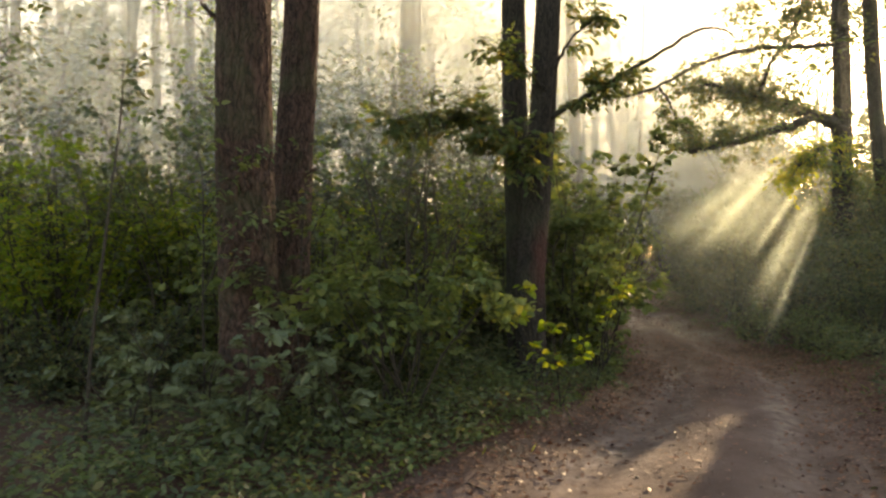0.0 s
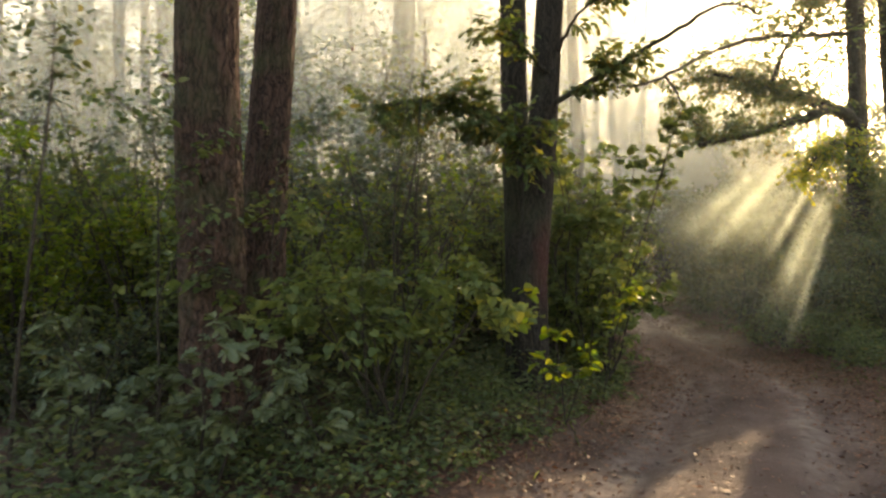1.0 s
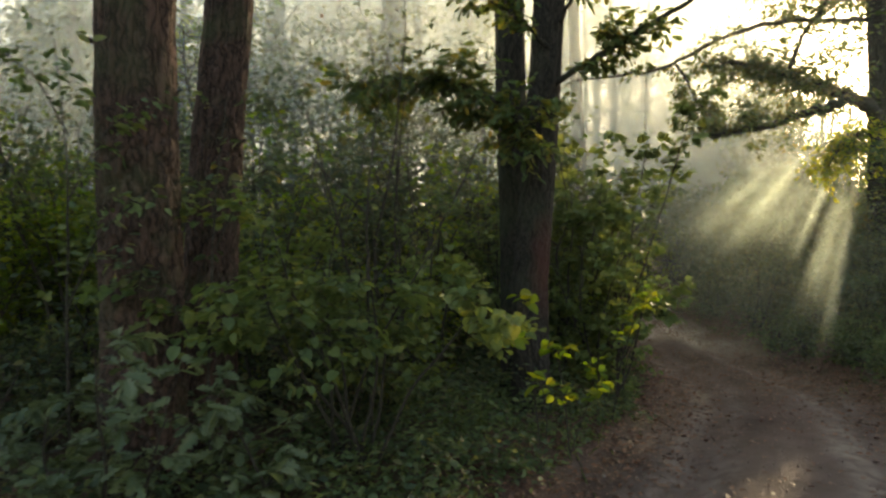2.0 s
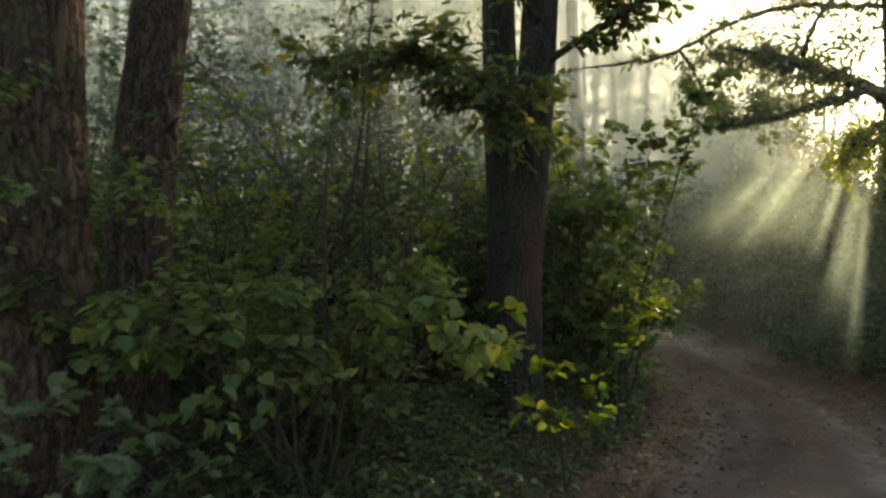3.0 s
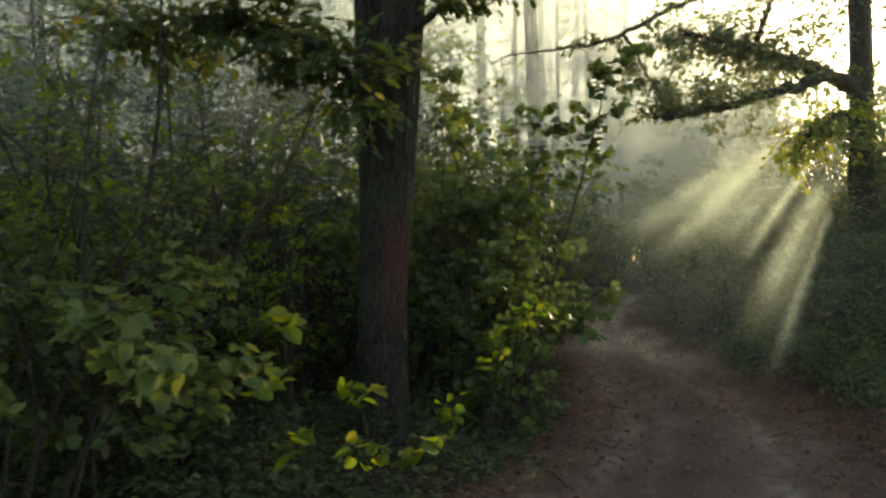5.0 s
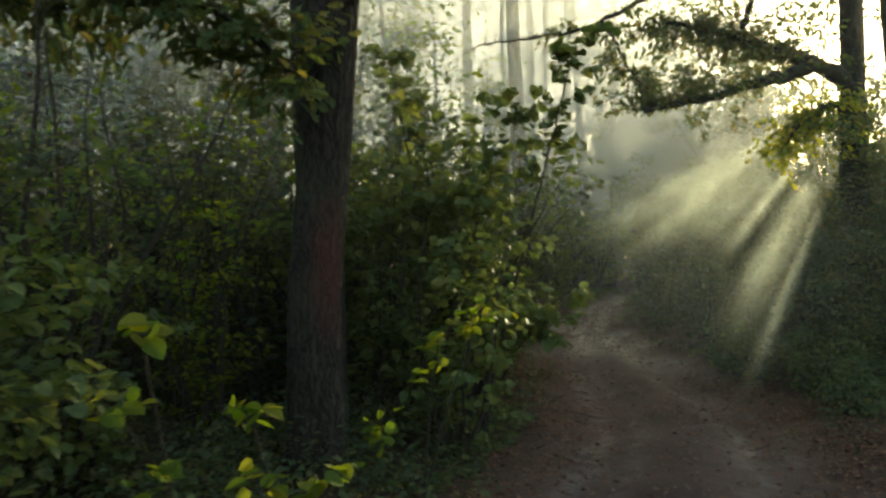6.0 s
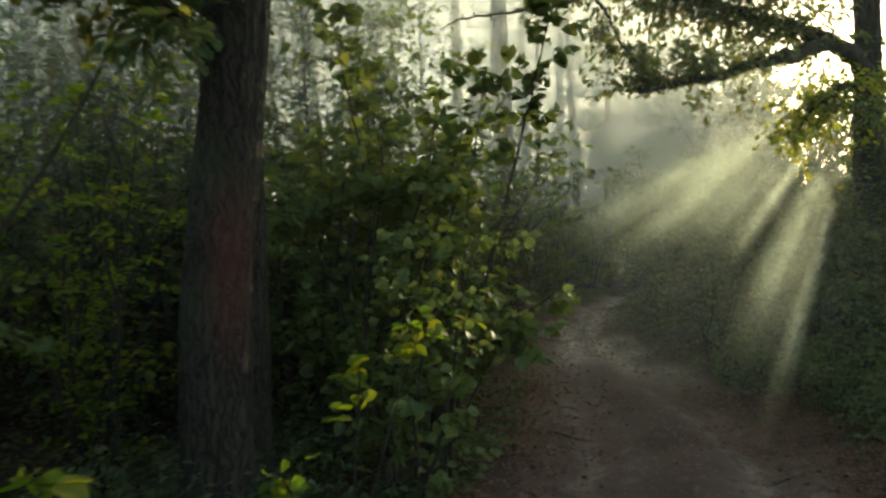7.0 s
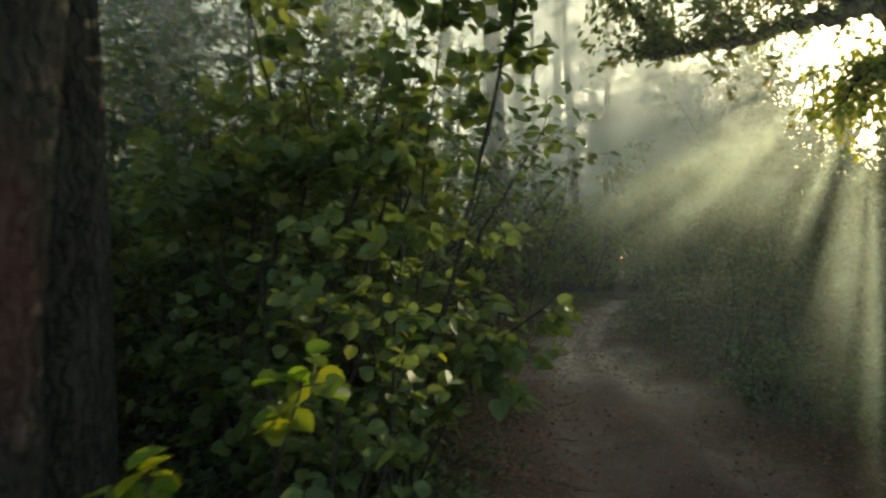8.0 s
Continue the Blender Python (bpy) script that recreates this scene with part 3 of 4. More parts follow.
# ---- shrubs ----
def shrub(name, x, y, tall, wide, stems, twigs, per, size, shape, mat, label, seed, spread=0.04, category="shrub", group="", lean=(0, 0), low=0.12, flat=0.75, single=0, near=None, reach=0.32, tiers=0, tip=0.15):
    rng = np.random.default_rng(seed)
    t = thing(name, x, y, at(x, y) - 0.03, label, category, group)
    tips = []
    for s in range(stems):
        a = 6.28 * (s + rng.uniform(0, 0.8)) / stems
        out = wide / tall * rng.uniform(0.15, 0.95)
        way = np.array([math.cos(a) * out + lean[0], math.sin(a) * out + lean[1], 1.0])
        ln = bend(rng, (rng.normal(0, 0.08), rng.normal(0, 0.08), 0), way, tall * rng.uniform(0.65, 1.08), 9, 0.012, 0.1)
        tube = Tubes().add(ln, np.linspace(0.008 + 0.005 * tall, 0.004, len(ln)), 6)
        part("stem", tube.mesh("stem", BARK_TWIG), t)
        if tiers:
            for k in rng.uniform(low, 1.0, tiers):
                foot = along(ln, np.array([k]))[0][0]
                a = math.atan2(ln[-1][1], ln[-1][0]) + rng.normal(0, 1.0)
                bough = bend(rng, foot, (math.cos(a), math.sin(a), 0.22), reach * wide * rng.uniform(0.7, 1.2), 7, 0.045)
                tips += [bough] + twigs_from(rng, bough, twigs, 0.26, 0.2, 0.0, 0.03, 0.8)
        else:
            tips += twigs_from(rng, ln, twigs, reach * wide + 0.12, low, 0.12, 0.05)
    leafy(t, rng, tips, per, spread, size, shape, mat, "foliage", BARK_TWIG, flat, 0.004, single, near and (near[0] - x, near[1] - y), tip=tip)
    return t


shrub("hazel_bush", -0.42, 7.2, 2.1, 1.0, 9, 5, 8, 0.08, ROUND, LEAF_HAZEL, "bright green hazel bush with tiered boughs under the pines", 21, low=0.55, flat=2.2, single=290, near=(0.0, 6.3), reach=0.62, tiers=4)
shrub("hazel_bush", 2.4, 11.9, 3.2, 1.15, 10, 14, 10, 0.11, ROUND, LEAF_HAZEL, "tall arching hazel bush at the track's edge", 23, single=290, near=(3.0, 10.4), lean=(0.07, -0.03))
shrub("hazel_bush", 1.65, 11.3, 3.4, 1.0, 7, 13, 10, 0.11, ROUND, LEAF_HAZEL, "tall arching hazel bush at the track's edge", 25, low=0.2)
shrub("hazel_bush", 1.2, 12.0, 3.3, 0.9, 5, 11, 9, 0.1, ROUND, LEAF_HAZEL, "tall hazel bush behind the twin oak", 48, low=0.3)
shrub("hazel_bush", 2.15, 10.6, 1.9, 0.8, 7, 13, 11, 0.085, ROUND, LEAF_HAZEL, "low hazel bush beside the oak", 26, single=200, near=(2.4, 9.4))
shrub("oak_sapling", -1.5, 5.75, 1.3, 0.75, 5, 7, 10, 0.125, LOBED, LEAF_GREY, "low oak sapling with dull grey-green lobed leaves", 24, single=290, near=(-1.2, 5.0), low=0.25, spread=0.02, tip=0.8)
shrub("oak_sapling", -2.5, 6.0, 1.1, 0.8, 6, 8, 11, 0.11, LOBED, LEAF_GREY, "low oak sapling with dull grey-green lobed leaves", 27, spread=0.02, tip=0.75)
shrub("oak_sapling", -0.95, 6.35, 0.9, 0.45, 4, 5, 10, 0.12, LOBED, LEAF_GREY, "low oak sapling with dull grey-green lobed leaves", 28, low=0.35, spread=0.02, tip=0.8)


def sapling(x, y, lines_of, leafy_from, count, length, per, size, shape, mat, label, seed, r0=0.016, single=0):
    """A sapling out of given stems; each bears twigs past its part leafy_from."""
    rng = np.random.default_rng(seed)
    t = thing("slender_sapling", x, y, at(x, y) - 0.03, label, "sapling")
    tips = []
    for k, pts in enumerate(lines_of):
        ln = limb(t, pts, r0 if k == 0 else 0.6 * r0, 0.004, BARK_TWIG, "stem" if k == 0 else "branch", seed + k, 6)
        tips += twigs_from(rng, ln, count, length, leafy_from[k], 0.15, 0.04)
    leafy(t, rng, tips, per, 0.035, size, shape, mat, "foliage", BARK_TWIG, 0.9, 0.004, single, (0, 0))
    return t


sapling(-2.7, 5.42, [[(-2.7, 5.42, 0), (-2.62, 5.42, 1.2), (-2.46, 5.42, 2.4), (-2.4, 5.4, 2.9), (-2.37, 5.38, 3.25)]], [0.76], 13, 0.3, 7, 0.075, OVAL, LEAF_DARK, "slender dark sapling with leaves at its top only", 29, single=90)
sapling(1.0, 7.5, [[(1.0, 7.5, 0), (0.93, 7.42, 0.7), (0.85, 7.34, 1.25), (0.83, 7.3, 1.5)], [(1.0, 7.5, 0.05), (1.02, 7.38, 0.5), (0.95, 7.26, 0.86)], [(0.93, 7.42, 0.7), (0.82, 7.3, 1.0), (0.72, 7.22, 1.15)]], [0.85, 0.85, 0.8], 3, 0.1, 3, 0.1, ROUND, LEAF_YELLOW, "thin sapling with backlit yellow-green round leaves", 22, 0.008, 60)
sapling(1.3, 8.0, [[(1.3, 8.0, 0), (1.25, 7.9, 0.5), (1.18, 7.82, 0.9), (1.12, 7.8, 1.02)], [(1.3, 8.0, 0.05), (1.24, 7.86, 0.45), (1.19, 7.8, 0.66)], [(1.3, 8.0, 0.08), (1.4, 7.9, 0.45), (1.47, 7.83, 0.68)]], [0.75, 0.8, 0.8], 4, 0.12, 3, 0.1, ROUND, LEAF_YELLOW, "thin sapling with backlit yellow-green round leaves", 52, 0.008, 60)
sapling(-2.1, 6.45, [[(-2.1, 6.45, 0), (-2.14, 6.45, 1.2), (-2.12, 6.42, 2.3), (-2.2, 6.4, 3.1)], [(-2.12, 6.42, 2.1), (-1.9, 6.38, 2.5), (-1.62, 6.36, 2.72)], [(-2.14, 6.45, 1.4), (-1.92, 6.4, 1.9), (-1.6, 6.36, 2.15)], [(-2.12, 6.42, 2.5), (-2.3, 6.4, 2.85), (-2.5, 6.4, 3.02)]], [0.45, 0.25, 0.3, 0.5], 9, 0.26, 6, 0.085, OVAL, LEAF_HERB, "spindly sapling with thin leafy sprays against the pine", 53, 0.012, 120)
sapling(-1.32, 6.75, [[(-1.32, 6.75, 0), (-1.35, 6.75, 1.1), (-1.3, 6.75, 2.2), (-1.25, 6.8, 2.8)], [(-1.35, 6.75, 1.0), (-1.55, 6.55, 1.5), (-1.75, 6.45, 1.7)], [(-1.3, 6.75, 1.8), (-1.1, 6.7, 2.2), (-0.92, 6.68, 2.35)]], [0.4, 0.35, 0.4], 9, 0.26, 6, 0.085, OVAL, LEAF_DARK, "spindly sapling with thin leafy sprays against the pine", 54, 0.012, 120)
sapling(-0.35, 7.9, [[(-0.35, 7.9, 0), (-0.38, 7.85, 1.2), (-0.4, 7.8, 2.1), (-0.33, 7.8, 2.8), (-0.2, 7.85, 3.6)], [(-0.4, 7.8, 2.1), (-0.7, 7.6, 2.4), (-0.95, 7.42, 2.75), (-1.12, 7.32, 3.0)], [(-0.38, 7.84, 1.5), (-0.05, 7.7, 1.9), (0.3, 7.6, 2.15)]], [0.6, 0.55, 0.5], 14, 0.35, 9, 0.07, OVAL, LEAF_DARK, "slender sapling with arching side branches", 30)
sapling(2.5, 11.6, [[(2.5, 11.6, 0), (2.68, 11.4, 1.0), (2.88, 11.15, 1.85), (3.05, 10.9, 2.6), (3.2, 10.7, 3.3), (3.3, 10.6, 3.7)], [(2.5, 11.6, 0.05), (2.6, 11.3, 1.2), (2.66, 11.1, 2.2), (2.8, 10.9, 3.2)], [(2.52, 11.6, 0.1), (2.75, 11.4, 0.7), (2.95, 11.3, 1.05), (3.15, 11.2, 1.15)]], [0.25, 0.22, 0.35], 20, 0.36, 9, 0.11, ROUND, LEAF_HAZEL, "young hazel with long arching stems over the track", 45, 0.02, 280)
sapling(1.95, 9.3, [[(1.95, 9.3, 0), (2.0, 9.1, 0.7), (2.06, 8.75, 1.2)], [(1.95, 9.3, 0.05), (2.15, 9.3, 0.8), (2.32, 9.26, 1.35)], [(1.95, 9.3, 0.1), (1.75, 9.0, 0.5), (1.7, 8.75, 0.75)]], [0.7, 0.75, 0.65], 5, 0.14, 4, 0.09, ROUND, LEAF_YELLOW, "low sapling with bright yellow-green leaf sprigs", 47, 0.008, 100)
sapling(1.75, 11.3, [[(1.75, 11.3, 0), (1.72, 11.3, 1.5), (1.72, 11.28, 1.9), (1.84, 11.25, 2.1), (1.84, 11.2, 2.5), (1.7, 11.1, 3.1), (1.6, 11, 3.7)], [(1.84, 11.25, 2.1), (2.05, 11.15, 2.2), (2.35, 11, 2.3)], [(1.72, 11.28, 1.9), (1.5, 11.2, 2.05), (1.3, 11.1, 2.05)]], [0.55, 0.3, 0.3], 16, 0.4, 9, 0.11, ROUND, LEAF_HAZEL, "crooked young hazel with a kinked dark stem", 46, 0.024, 200)
shrub("slender_sapling", 0.0, 12.5, 4.2, 0.6, 2, 16, 10, 0.075, OVAL, LEAF_DARK, "slender sapling with arching side branches", 41, low=0.35, reach=0.9)
shrub("bare_sapling", -0.25, 9.0, 4.2, 0.9, 6, 10, 1, 0.05, OVAL, LITTER, "nearly leafless sapling with thin dark twigs", 42, low=0.4, reach=0.6)

protos, far_protos = [], []
for k, (tall, wide, shape, mat, size) in enumerate([(3.0, 1.3, OVAL, LEAF_DARK, 0.085), (3.7, 1.3, OVAL, LEAF_DARK, 0.08), (2.6, 1.4, ROUND, LEAF_HAZEL, 0.08), (3.5, 1.3, OVAL, LEAF_YELLOW, 0.08), (1.5, 1.1, OVAL, LEAF_DARK, 0.08)]):
    x, y = -5.2 + k * 1.15, (9.3, 9.8, 9.0, 10.4, 8.3)[k]
    protos.append(shrub("understorey_shrub", x, y, tall, wide, 8, 16, 11, size * 1.12, shape, mat, "dense leafy shrub in the forest understorey", 31 + k, 0.06, group="understorey shrubs", low=0.05))
    if k < 4:
        far_protos.append(shrub("understorey_shrub", x - 1.5, y + 5, tall, wide + 0.15, 6, 17, 12, size * 1.85, KITE, mat, "leafy shrub deep in the misty understorey", 51 + k, 0.1, group="understorey shrubs", low=0.05))
rng = np.random.default_rng(5)
places = []
shrub("hazel_sapling", 2.5, 10.95, 1.7, 0.35, 3, 5, 4, 0.1, ROUND, LEAF_YELLOW, "thin sapling with backlit yellow-green round leaves", 43, low=0.6, single=150, near=(2.8, 10))
# No sun reaches these shrubs; yellow leaf colour stands in for backlight.
for k, (x, y, tall) in enumerate([(-4.4, 8.6, 3.1), (-5.3, 8.9, 2.9), (-3.6, 9.3, 2.6)]):
    shrub("turning_shrub", x, y, tall, 1.1, 8, 18, 14, 0.085, OVAL, LEAF_YELLOW, "tall shrub with backlight painted into its yellow-green leaves", 44 + 60 * k, 0.06, group="turning shrubs", low=0.4)

# Bushes at the bend, their lit look put into yellow leaves.
for k, (x, y, tall) in enumerate([(5.6, 26.6, 2.3), (6.5, 28.3, 2.7), (4.9, 28.4, 2.6), (7.6, 29.6, 2.4)]):
    shrub("turning_shrub", x, y, tall, 1.0, 7, 14, 12, 0.12, OVAL, LEAF_YELLOW, "pale yellow-green shrub at the bend of the track", 300 + k, 0.07, group="turning shrubs", low=0.1)


def free(x, y, gap):
    for a, b in places:
        if (a - x) ** 2 + (b - y) ** 2 < gap * gap:
            return False
    for a, b, c in ((-1.9, 6.9, 0.9), (-1.65, 7.7, 0.8), (1.17, 9.6, 1.3), (1.2, 10.4, 0.6)):
        if (a - x) ** 2 + (b - y) ** 2 < c * c:
            return False
    return True


def in_wood(x, y, verge):
    a, b = np.interp(y, TRACK_Y, TRACK_L), np.interp(y, TRACK_Y, TRACK_R)
    return x < a - verge or x > b + verge


# left of the track
for k in range(2600):
    x, y = rng.uniform(-15, 6), rng.uniform(7.2, 25)
    if x < -0.4 - y * 0.66 or not in_wood(x, y, 1.0) or x > 3.8 + max(0, y - 18) * 0.5 or (y < 8.6 and x > -2.6) or not free(x, y, 1.02 + 0.055 * (y - 7)):
        continue
    places.append((x, y))
    i = 4 if y < 8.3 else int(rng.choice([0, 1, 2, 3, 0, 1]))
    s = rng.uniform(0.75, 1.1)
    copy_thing((protos if y < 11.5 else far_protos)[i], pose(x, y, at(x, y) - 0.03, 0, 0, rng.uniform(0, 360)) @ Matrix.Scale(s, 4))

# taller shrubs closing the view behind the twin oak
for x, y, i in ((-1.4, 13.9, 1), (-0.5, 13.1, 0), (0.3, 14.2, 3), (0.9, 13.3, 1), (1.5, 14.6, 0), (2.1, 13.6, 2), (-0.2, 15.2, 1), (2.3, 15.3, 1)):
    copy_thing(far_protos[i], pose(x, y, at(x, y) - 0.03, 0, 0, rng.uniform(0, 360)) @ Matrix.Scale(rng.uniform(1.1, 1.25), 4))

# right of the track: a hedge whose leaves part where the sun comes through
for k in range(900):
    y = rng.uniform(12.6, 31)
    b = float(np.interp(y, TRACK_Y, TRACK_R))
    off = rng.uniform(0.7, 6.0)
    x = b + off
    if not free(x, y, 0.95) or (x - 9.35) ** 2 + (y - 17.2) ** 2 < 0.4 or x > 1.5 + 0.72 * (y - 1):
        continue
    places.append((x, y))
    tall = 1.1 + min(3.0, 0.85 * off) * rng.uniform(0.7, 1.1)
    for foot, w, h, down, _, _ in GAPS[:4]:
        run = (y - foot[1]) / SUN.y
        if run > -down and abs(x - foot[0] - run * SUN.x) < w + 0.7 and y < 25:
            tall = min(tall, max(0.55, foot[2] + run * SUN.z - 0.6 * h))
    shrub("hedge_shrub", x, y, tall, 0.9 + 0.12 * tall, 6, 16, 18, 0.1, KITE, LEAF_DARK, "dark leafy shrub lining the track", 200 + k, 0.07, group="hedge shrubs", low=0.03)

for k, (x, y, tall) in enumerate([(6.6, 14.7, 0.85), (6.85, 13.7, 0.75), (7.1, 12.8, 0.8), (6.55, 15.7, 0.8), (7.2, 14.2, 0.9), (6.7, 12.3, 0.5)]):
    shrub("verge_shrub", x, y, tall, 0.55, 6, 9, 14, 0.08, OVAL, LEAF_HERB, "low leafy shrub on the verge of the track", 800 + k, 0.05, group="verge shrubs", low=0.05)

# small trees behind the hedge, their leaves parting where the sun comes through
for k, (x, y, tall) in enumerate([(9.3, 25.5, 3.6), (13.4, 22.5, 6), (14.6, 26, 7), (12.4, 28.5, 7.5), (15.4, 24.5, 6.5), (9.4, 27.0, 5), (13.2, 19.6, 6), (12.6, 30, 6.5), (15.2, 30.5, 7), (17, 33, 7.5), (14.2, 34, 7.5), (18, 29, 8), (14.8, 21.2, 7), (12.4, 31.6, 9), (10.2, 32.5, 8.5), (13.6, 29.6, 9), (16.2, 31.5, 9.5), (14.8, 32.8, 9.5), (18.2, 33.5, 10), (10.8, 29.4, 7.5), (16, 36, 10), (13.8, 40, 9.5), (15.8, 41, 9.5), (17.8, 39.5, 9.5), (20.2, 41.6, 10), (12.6, 42, 9.5), (17, 44, 10.5), (20, 37.2, 10), (11, 36, 8.5), (9, 38.5, 8.5), (6.6, 35, 7), (12.2, 39, 9), (8, 43, 9)]):
    shrub("hedge_tree", x, y, tall, 1.6, 6, 26, 30, 0.14, KITE, LEAF_OAK, "small bushy tree behind the hedge", 700 + k, 0.12, "tree", "hedge trees", low=0.15)

# dark bushy growth round the foot of the leaning oak
for k, (x, y, tall) in enumerate([(9.95, 16.5, 3.7), (10.7, 17.0, 4.4), (10.1, 18.3, 4.2)]):
    shrub("hedge_tree", x, y, tall, 1.6, 6, 26, 30, 0.14, KITE, LEAF_OAK, "small bushy tree at the foot of the oak", 760 + k, 0.12, "tree", "hedge trees", low=0.15)

# where the track bends out of sight
for k in range(500):
    x, y = rng.uniform(1, 26), rng.uniform(27, 44)
    if not in_wood(x, y, 0.6) or not free(x, y, 1.3) or x > 0.75 * y:
        continue
    places.append((x, y))
    copy_thing(far_protos[int(rng.choice([0, 1, 3, 3, 2]))], pose(x, y, at(x, y) - 0.03, 0, 0, rng.uniform(0, 360)) @ Matrix.Scale(rng.uniform(0.9, 1.4), 4))


# ---- far woods ----
def far_pine(seed, x, y, tall, r):
    rng = np.random.default_rng(seed)
    t = thing("forest_pine", x, y, at(x, y) - 0.05, "tall straight forest pine fading in the mist", "tree", "far pines")
    line = trunk_line((0, 0, 0), (rng.normal(0, 0.5), rng.normal(0, 0.5), tall), sway=0.06, seed=seed)
    part("trunk", trunk_mesh("trunk", line, r, r * 0.5, BARK_PINE, seed, 10, 0.25), t)
    p, d = along(line, rng.uniform(0.5, 1, 30))
    br = [bend(rng, a, unit(rng.normal(0, 1, 3) * (1, 1, 0.2)) + np.array([0, 0, 0.15]), rng.uniform(1.0, 2.6), 4, 0.02) for a in p]
    leafy(t, rng, br, 24, 0.28, 0.46, NEEDLES, NEEDLE, "crown", BARK_TWIG, 0.5, 0.03)
    return t


def far_broadleaf(seed, x, y, tall, r, mat, count=40, per=40, size=0.2, low=0.2):
    rng = np.random.default_rng(seed)
    t = thing("forest_tree", x, y, at(x, y) - 0.05, "slender broadleaved tree in the misty wood", "tree", "far broadleaved trees")
    line = trunk_line((0, 0, 0), (rng.normal(0, 0.6), rng.normal(0, 0.6), tall), sway=0.1, seed=seed)
    part("trunk", trunk_mesh("trunk", line, r, r * 0.3, BARK_OAK, seed, 8, 0.3), t)
    p, d = along(line, rng.uniform(low, 1, count))
    br = [bend(rng, a, unit(rng.normal(0, 1, 3) * (1, 1, 0.3)) + np.array([0, 0, 0.35]), rng.uniform(1.0, 2.6), 5, 0.04) for a in p]
    leafy(t, rng, br, per, 0.25, size, KITE, mat, "crown", BARK_TWIG, 0.6, 0.02)
    return t


woods = [far_pine(1, -0.85, 16.5, 19, 0.3), far_pine(2, -3.7, 18.8, 20, 0.24), far_pine(3, -9, 27, 16, 0.16), far_broadleaf(4, -6, 24, 11, 0.12, LEAF_DARK), far_broadleaf(5, 1.8, 25, 8, 0.09, LEAF_YELLOW), far_broadleaf(6, -2, 29, 13, 0.14, LEAF_OAK),
         far_broadleaf(7, -3.6, 13.5, 5.5, 0.06, LEAF_DARK, 60, 36, 0.14, 0.12), far_broadleaf(9, -2.2, 15.8, 6.5, 0.07, LEAF_OAK, 60, 36, 0.15, 0.12), far_broadleaf(10, -22, 50, 12, 0.15, LEAF_DARK, 50, 16, 0.55, 0.08), far_broadleaf(12, -14, 46, 14, 0.15, LEAF_OAK, 50, 16, 0.55, 0.08)]
for k, (x, y) in enumerate([(13.2, 38), (15, 42.5), (17, 41), (19, 44.5), (21, 47), (11.5, 44), (16.2, 47)]):
    far_broadleaf(20 + k, x, y, 12.5, 0.13, LEAF_OAK, 60, 22, 0.42, 0.1)
for k, (x, y, tall, r) in enumerate([(4.25, 22.0, 17, 0.21), (7.7, 31.2, 15, 0.14), (8.9, 33.0, 16, 0.12), (6.2, 31.5, 15, 0.1)]):
    far_pine(40 + k, x, y, tall, r)
rng = np.random.default_rng(8)
trees = [(4.25, 22.0), (7.7, 31.2), (8.9, 33.0), (6.2, 31.5)]
for x, y, i in ((-4.2, 21.5, 7), (-6.4, 20.2, 6), (-9.2, 20.6, 7), (-3.3, 17.9, 7), (-1.9, 20.5, 6), (-2.7, 13.4, 6), (-4.7, 15.6, 7), (-1.2, 13.6, 7), (-7.4, 12.8, 7), (-8.3, 15.0, 6), (-0.9, 15.3, 7), (0.6, 15.9, 7), (-3.6, 23.5, 4), (-1.7, 27.0, 5), (0.3, 25.6, 3), (-5.2, 28.0, 5), (-3.2, 26.2, 3), (2.2, 28.5, 5)):
    trees.append((x, y))
    copy_thing(woods[i], pose(x, y, at(x, y) - 0.05, 0, 0, rng.uniform(0, 360)) @ Matrix.Scale(rng.uniform(0.75, 1.0), 4))
for k in range(420):
    y = rng.uniform(25, 46)
    x = rng.uniform(-0.8 * y - 3, -0.33 * y)
    if not any((a - x) ** 2 + (b - y) ** 2 < 2.3 ** 2 for a, b in trees):
        trees.append((x, y))
        copy_thing(woods[(8, 9, 2, 1, 8)[k % 5]], pose(x, y, at(x, y) - 0.05, 0, 0, rng.uniform(0, 360)) @ Matrix.Scale(rng.uniform(0.8, 1.15), 4))
for k in range(330):
    y = rng.uniform(38, 95)
    x = rng.uniform(-0.85 * y - 6, 0.42 * y)
    if in_wood(x, y, 2) and not any((a - x) ** 2 + (b - y) ** 2 < 4.2 ** 2 for a, b in trees):
        trees.append((x, y))
        copy_thing(woods[8 + k % 2], pose(x, y, at(x, y) - 0.05, 0, 0, rng.uniform(0, 360)) @ Matrix.Scale(rng.uniform(0.8, 1.3) if x < -0.3 * y else (rng.uniform(0.75, 1.0) if x > 0.08 * y else rng.uniform(0.45, 0.7)), 4))
